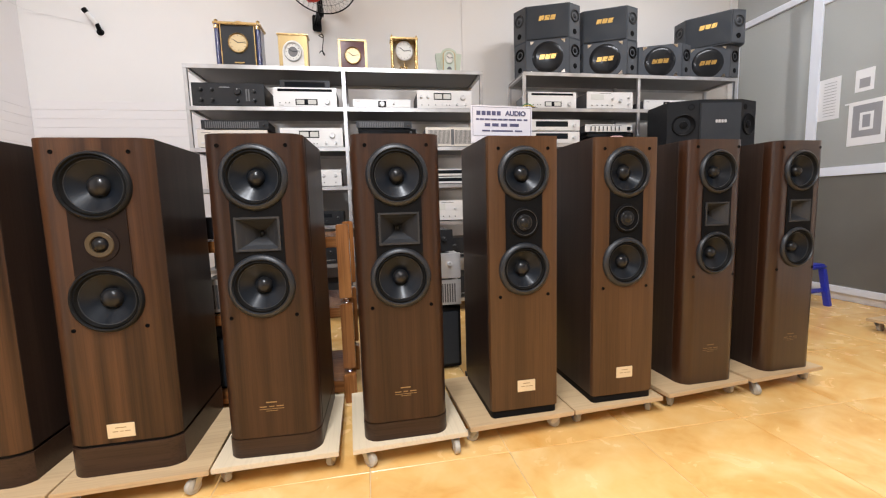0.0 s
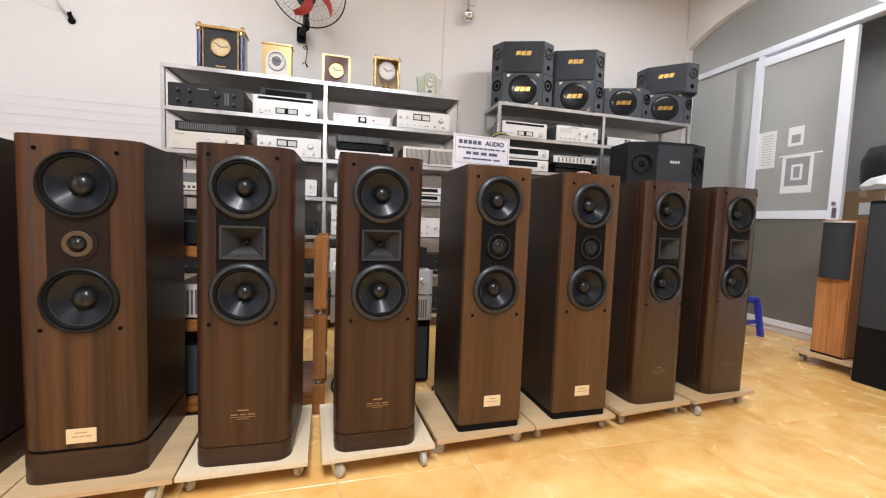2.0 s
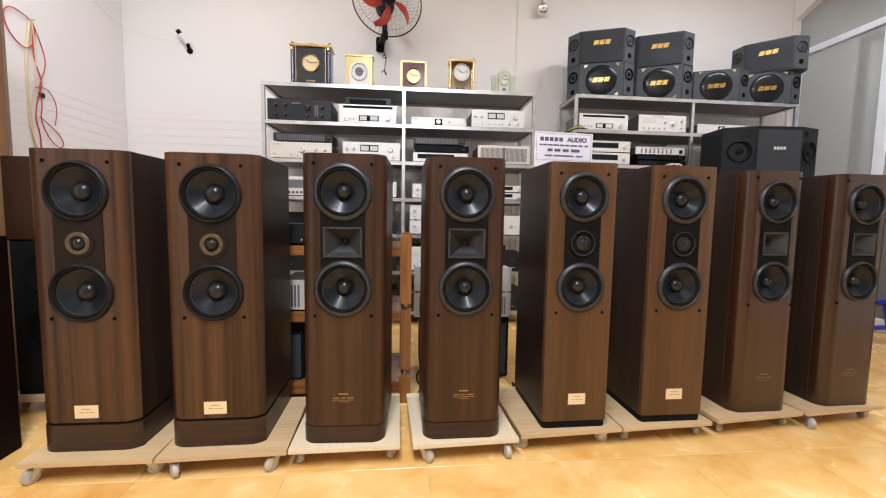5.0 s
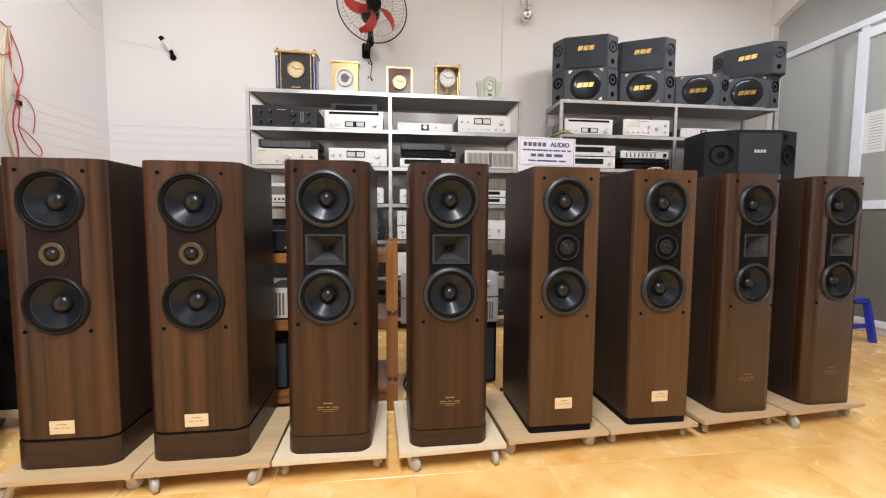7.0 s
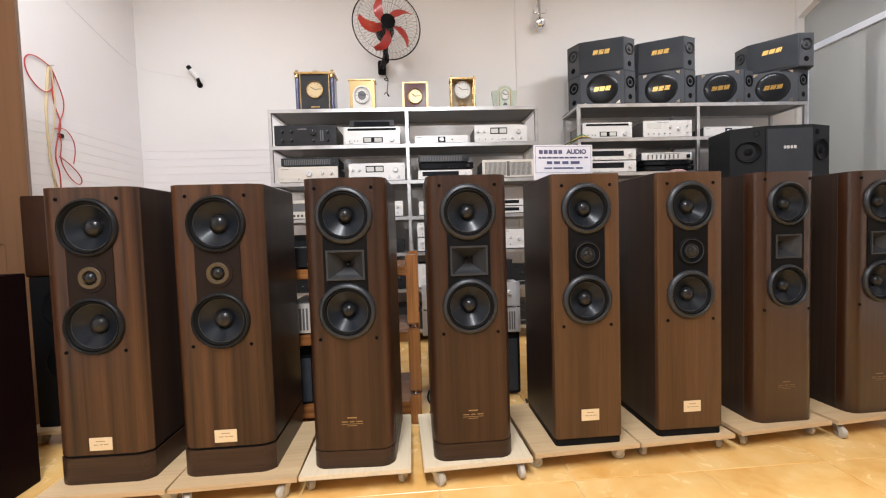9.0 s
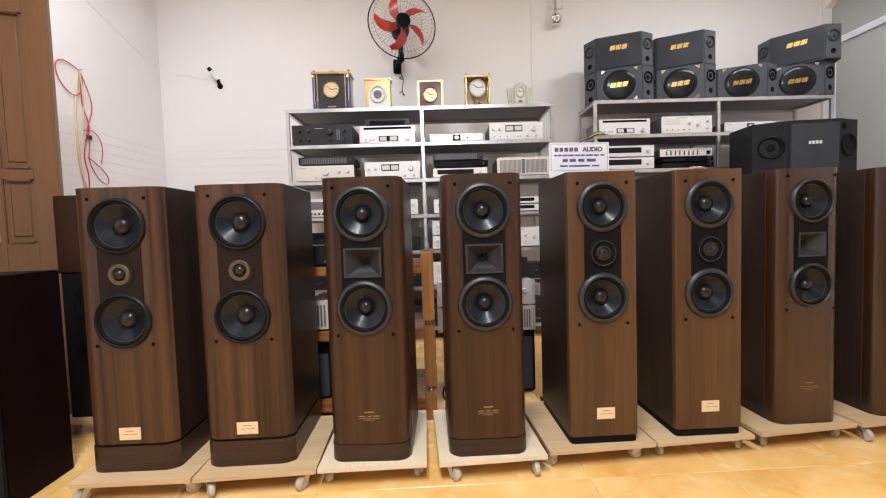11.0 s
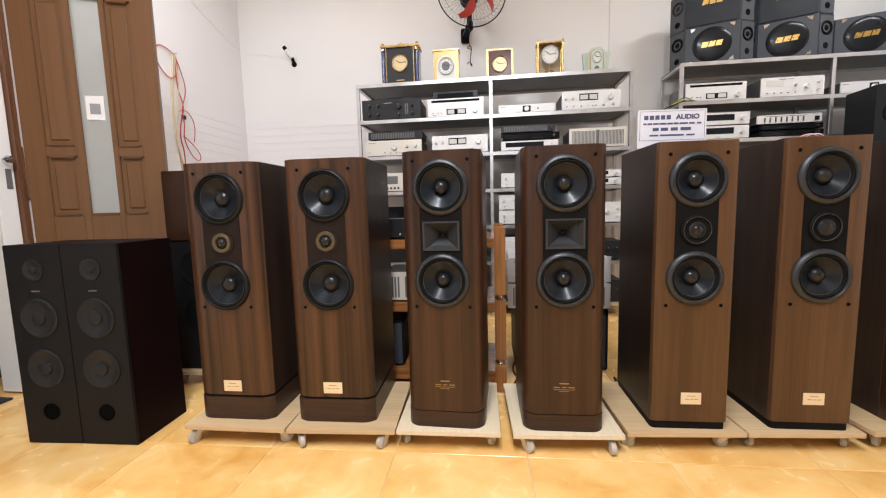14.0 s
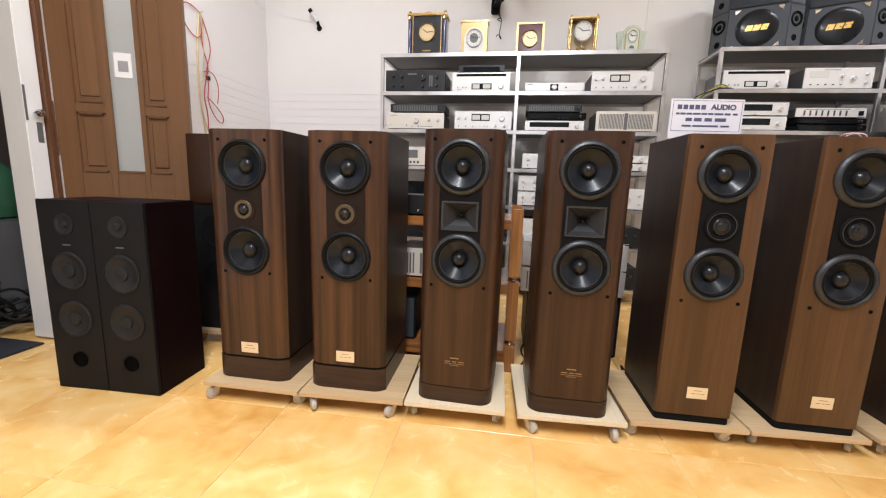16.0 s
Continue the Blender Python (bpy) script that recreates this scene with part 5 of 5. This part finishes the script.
# ---- silver units stacked behind the row ----
t = thing("subwoofer", pose(0.63, 2.30, 0, 0, 0, 1), "plain black cube speaker under silver amplifiers", "loudspeaker")
part("cabinet", box(-0.245, 0.245, 0, 0.38, 0.012, 0.355, 0.006), KB, t)
part("grille", box(-0.23, 0.23, -0.008, -0.0005, 0.03, 0.32, 0.004), CLOTH, t)
for sx in (-1, 1):
    for yy in (0.05, 0.33):
        part("foot", lathe([(0, 0), (0.018, 0), (0.02, 0.012), (0, 0.012)], 12, Matrix.Translation((sx * 0.15, yy, 0))), RUBBER, t)
hifi("amplifier", pose(0.608, 2.27, 0.3565), 0.53, 0.14, 0.36, SILVER, GRILLE, "silver power amplifier stacked behind the towers", SILVER)
hifi("amplifier", pose(0.608, 2.27, 0.497), 0.53, 0.14, 0.36, SILVER, KNOBS, "silver amplifier stacked on another", SILVER)
hifi("amplifier", pose(0.62, 2.29, 0.638), 0.44, 0.12, 0.34, DARK, KNOBS, "black amplifier on silver units", DARK)
t = thing("floor_cable", Matrix(), "black cables trailing on the floor behind the towers", "cable")
for pts in ([(0.36, 2.1, 0.006), (0.40, 2.0, 0.12), (0.37, 1.98, 0.2), (0.35, 2.05, 0.1), (0.42, 2.15, 0.006), (0.5, 2.2, 0.006)], [(0.86, 2.0, 0.006), (0.84, 2.1, 0.08), (0.88, 2.15, 0.02), (0.92, 2.2, 0.006), (1.0, 2.5, 0.006)]):
    cable("strand", pts, 0.005, BC, t)

PINK = plain("pink_white_wire", (0.72, 0.45, 0.42), 0.45)
t = thing("speaker_wire", Matrix(), "thin pinkish wire looped on top of a tower speaker", "cable")
for k in range(2):
    cable("strand", [(1.44 + 0.02 * k, 1.90, 1.1225), (1.44 + 0.02 * k, 1.86, 1.150), (1.47 + 0.02 * k, 1.83, 1.158), (1.495 + 0.02 * k, 1.83, 1.140), (1.50 + 0.02 * k, 1.84, 1.1225)], 0.0022, PINK, t)
t = thing("colour_wires", Matrix(), "green, yellow and black wires hanging at the rack corner", "cable")
for k, mat in enumerate((plain("green_wire", (0.06, 0.22, 0.08), 0.4), plain("yellow_wire", (0.62, 0.42, 0.06), 0.4), BC)):
    cable("strand", [(1.80 + 0.01 * k, 3.50, 1.664), (1.74, 3.478, 1.70 - 0.015 * k), (1.68, 3.475, 1.675 - 0.01 * k), (1.60 - 0.03 * k, 3.50, 1.60), (1.56 - 0.02 * k, 3.55, 1.45), (1.58, 3.60, 1.2)], 0.004, mat, t)

# ---- arched opening with aluminium doors in the east wall ----
YC_, AA, AB, ZS, YE = 3.20, 1.16, 0.56, 2.59, 4.085
A0 = math.acos((YE - YC_) / AA)


def arc(b, lift=0.0):
    return [(YC_ + AA * math.cos(A0 + (math.pi - A0) * i / 32), ZS + lift + b * math.sin(A0 + (math.pi - A0) * i / 32)) for i in range(33)]


opening = [(YE, 0.0)] + arc(AB) + [(YC_ - AA, 0.0)]
SIDE = Matrix(((0, 0, 1, 0), (1, 0, 0, 0), (0, 1, 0, 0), (0, 0, 0, 1)))
tagged(part("wall_east", prism([(YF, 0), (YF, CEIL), (YB, CEIL), (YB, 0)] + opening, XR, XR + 0.2, m=SIDE), WALL, smooth=0), "white wall with a wide arched opening", "wall", kind="structure")
ALU = plain("white_powder_coat", (0.80, 0.84, 0.93), 0.35, var=0.04)
PANEG = glass("grey_tinted_pane", (0.58, 0.59, 0.58), 0.04, 0.55)
LOWG = plain("grey_film_panel", (0.17, 0.166, 0.150), 0.22, var=0.15, scale=2.5)
w1 = thing("window_1", Matrix(), "white aluminium glazed screen with sliding door under an arch", "window", kind="structure")
X0 = XR + 0.05
Y0 = YC_ - AA
part("transom", box(X0, X0 + 0.06, Y0, YE, 2.575, 2.635, 0.003), ALU, w1)
part("frame_post", box(X0, X0 + 0.06, 3.225, 3.285, 0.06, 2.574, 0.003), ALU, w1)
part("frame_post", box(X0, X0 + 0.06, YE - 0.05, YE, 0.06, 2.574, 0.003), ALU, w1)
part("frame_post", box(X0, X0 + 0.06, Y0, 2.235, 0.06, 2.574, 0.003), ALU, w1)
part("sill", box(X0 - 0.01, X0 + 0.08, Y0, YE, 0, 0.06, 0.003), ALU, w1)
part("pane", prism([(YE, ZS + 0.03)] + arc(AB - 0.03, 0.03), X0 + 0.025, X0 + 0.031, m=SIDE), PANEG, w1, "grey arched fanlight")
lf = part("sliding_leaf", box(X0 - 0.045, X0 - 0.005, 3.19, 3.27, 0.065, 2.525, 0.003), ALU, w1)
part("leaf_stile", box(X0 - 0.045, X0 - 0.005, 2.48, 2.565, 0.065, 2.525, 0.003), ALU, lf)
for z0, z1 in ((2.447, 2.525), (1.03, 1.103), (0.065, 0.12)):
    part("leaf_rail", box(X0 - 0.043, X0 - 0.007, 2.566, 3.189, z0, z1, 0.003), ALU, lf)
part("pane", box(X0 - 0.028, X0 - 0.022, 2.56, 3.195, 1.101, 2.449), PANEG, lf, "grey tinted glass")
part("lower_panel", box(X0 - 0.03, X0 - 0.02, 2.56, 3.195, 0.118, 1.032), LOWG, lf, "grey film-covered panel")
part("lock", box(X0 - 0.052, X0 - 0.0455, 2.50, 2.53, 1.04, 1.12, 0.002), CASE, lf)
part("lock_knob", lathe([(0.012, 0), (0.014, 0.012), (0, 0.016)], 16, Matrix.Translation((X0 - 0.045, 2.52, 1.155)) @ Matrix.Rotation(radians(-90), 4, "Y")), CASE, lf)
part("pane", box(X0 + 0.027, X0 + 0.033, 3.28, YE - 0.045, 1.088, 2.578), PANEG, w1, "grey tinted glass")
part("lower_panel", box(X0 + 0.025, X0 + 0.035, 3.28, YE - 0.045, 0.06, 1.087), LOWG, w1, "grey film-covered panel")
part("back_stile", box(X0 + 0.062, X0 + 0.09, 3.46, 3.55, 0.062, 2.56, 0.003), ALU, w1)
part("back_rail", box(X0 + 0.064, X0 + 0.088, 3.286, 3.459, 2.48, 2.56, 0.003), ALU, w1)


def notice(y0, y1, z0, z1, label, block=None, bars=()):
    t = thing("paper_notice", pose(X0 - 0.0285, 0, 0), label, "paper notice", "notices on the glass")
    sh = part("sheet", box(-0.002, -0.0005, y0, y1, z0, z1), PAPER, t)
    if block:
        part("print_block", box(-0.003, -0.0021, *block), GREYPR, sh)
        if y1 - y0 > 0.2:
            part("print_inset", box(-0.004, -0.0031, block[0] + 0.05, block[1] - 0.05, block[2] + 0.05, block[3] - 0.06), PAPER, sh)
            part("print_block", box(-0.005, -0.0041, block[0] + 0.07, block[1] - 0.07, block[2] + 0.07, block[3] - 0.08), GREYPR, sh)
            part("tape", box(-0.003, -0.0021, y0 - 0.06, y1 + 0.03, z1 - 0.012, z1), PAPER, sh)
    for z in bars:
        part("print_bar", box(-0.003, -0.0021, y0 + 0.03, y1 - 0.04, z - 0.002, z + 0.002), GREYPR, sh)


notice(3.025, 3.188, 1.497, 1.834, "plain white printed sheet taped to the glass", None, [1.53 + 0.024 * i for i in range(12)])
notice(2.80, 2.925, 1.667, 1.834, "small white notice with grey square on the glass", (2.825, 2.895, 1.695, 1.765))
notice(2.706, 2.955, 1.256, 1.595, "large white notice with grey square on the glass", (2.735, 2.925, 1.32, 1.565))

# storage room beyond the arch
# Wall colour lowered so the storage room looks dim despite its fill.
STORE = plain("darkened_storage_wall", (0.17, 0.165, 0.165), 0.8, var=0.25)
slab("wall_storage", XR + 2.35, XR + 2.5, YF, 4.5, 0, CEIL, STORE, "storage room wall, coloured dark grey to look dim", "wall")
CARD = plain("brown_cardboard", (0.30, 0.19, 0.10), 0.75, var=0.15, bump=0.2, fine=80)
BAG = plain("black_bag_cloth", (0.02, 0.018, 0.018), 0.7, var=0.3, bump=0.5, fine=60)
rngb = random.Random(2)
z = 0.0
for i, h in enumerate((0.36, 0.3, 0.34, 0.3)):
    t = thing("cardboard_box", pose(5.10 + rngb.uniform(-0.03, 0.03), 2.68 + rngb.uniform(-0.03, 0.03), z, 0, 0, rngb.uniform(-8, 8)), "brown cardboard carton stacked in the storage room", "box", "stacked cartons")
    part("carton", box(-0.25, 0.25, -0.28, 0.28, 0, h, 0.004), CARD, t)
    part("tape", box(-0.252, 0.252, -0.03, 0.03, h - 0.06, h + 0.0008, 0.0003), plain("tan_tape", (0.45, 0.33, 0.2), 0.3), t)
    part("label_sheet", box(-0.2535, -0.2505, -0.15, 0.02, h * 0.3, h * 0.65), PAPER, t)
    z += h + 0.001
t = thing("plastic_bag", pose(5.04, 2.62, z), "crumpled white plastic bag on the cartons", "bag")
bm = lathe([(0, 0), (0.18, 0.005), (0.2, 0.05), (0.15, 0.1), (0.05, 0.13), (0, 0.13)], 22)
for v in bm.verts:
    v.co += 0.025 * noise.noise_vector(v.co * 14) * (v.co.z > 0.01)
part("sack", bm, WHITEP, t, smooth=25)
t = thing("duffel_bag", pose(5.24, 2.75, z + 0.0), "dark cloth bag on top of the cartons", "bag")
bm = lathe([(0, 0), (0.16, 0.01), (0.2, 0.12), (0.19, 0.3), (0.13, 0.42), (0, 0.46)], 24)
for v in bm.verts:
    v.co += 0.03 * noise.noise_vector(v.co * 7) * (v.co.z > 0.02)
part("sack", bm, BAG, t, smooth=40)

# ---- speakers by the arch, stool ----
CHERRY = wood("cherry_veneer", (0.34, 0.13, 0.04), (0.52, 0.23, 0.085), rough=0.4, bands=4, grain=50)
dolly(pose(3.545, 2.09, 0, 0, 0, -86), 0.36, 0.36, "plywood dolly under an orange speaker", PLY, [0, 40, -20, 160])
t = thing("tower_speaker", pose(3.614, 2.115, 0.082, 0, 0, -89), "orange cherry tower speaker with curved black grille", "loudspeaker")
part("cabinet", box(-0.096, 0.096, 0.0, 0.22, 0.0, 0.925, 0.008), CHERRY, t)
gr = [(-0.088, 0.0), (-0.075, 0.022), (-0.04, 0.04), (0.0, 0.046), (0.04, 0.04), (0.075, 0.022), (0.088, 0.0)]
part("grille", prism([(x, -y - 0.001) for x, y in gr], 0.53, 0.905), CLOTH, t, "bowed black cloth grille")
part("top_cap", prism([(x * 1.05, -y * 1.1 - 0.0015) for x, y in gr], 0.9055, 0.917), SILVER, t)
part("base", box(-0.09, 0.09, -0.004, 0.21, -0.0, 0.012), BLACK, t)
t = thing("floor_speaker", pose(3.50, 1.71, 0.0, 0, 0, -89), "large plain black speaker beside the arch", "loudspeaker")
part("cabinet", box(-0.19, 0.19, 0.0, 0.36, 0.0, 1.12, 0.006), KB, t)
part("grille", box(-0.18, 0.18, -0.012, -0.0005, 0.35, 1.10, 0.006), CLOTH, t)

BLUE = plain("blue_plastic", (0.025, 0.04, 0.42), 0.35, var=0.1)
t = thing("stool", pose(3.79, 2.93, 0, 0, 0, 6) @ Matrix.Scale(1.12, 4), "small blue plastic stool by the glass screen", "stool")
part("seat", box(-0.12, 0.12, -0.12, 0.12, 0.265, 0.30, 0.012), BLUE, t)
for sx in (-1, 1):
    for sy in (-1, 1):
        b2 = box(-0.018, 0.018, -0.018, 0.018, 0, 0.268, 0.004)
        for v in b2.verts:
            k = 1 - v.co.z / 0.268
            v.co.x += sx * (0.1 + 0.03 * k)
            v.co.y += sy * (0.1 + 0.03 * k)
        part("leg", b2, BLUE, t)
for s in (-1, 1):
    part("stretcher", box(-0.1, 0.1, s * 0.113 - 0.006, s * 0.113 + 0.006, 0.10, 0.13, 0.003), BLUE, t)

# ---- ceiling tubes ----
TUBEM = emit("tube_glow", (1.0, 0.98, 0.95), 6.0)
for lx, ly, turned, watts in TUBES:
    t = thing("ceiling_light", pose(lx, ly, CEIL, 0, 0, turned), "white fluorescent tube light on the ceiling", "lamp", "ceiling lights")
    part("housing", box(-0.62, 0.62, -0.03, 0.03, -0.04, 0, 0.004), ALU, t)
    part("tube", rod((-0.6, 0, -0.058), (0.6, 0, -0.058), 0.014, seg=12), TUBEM, t)
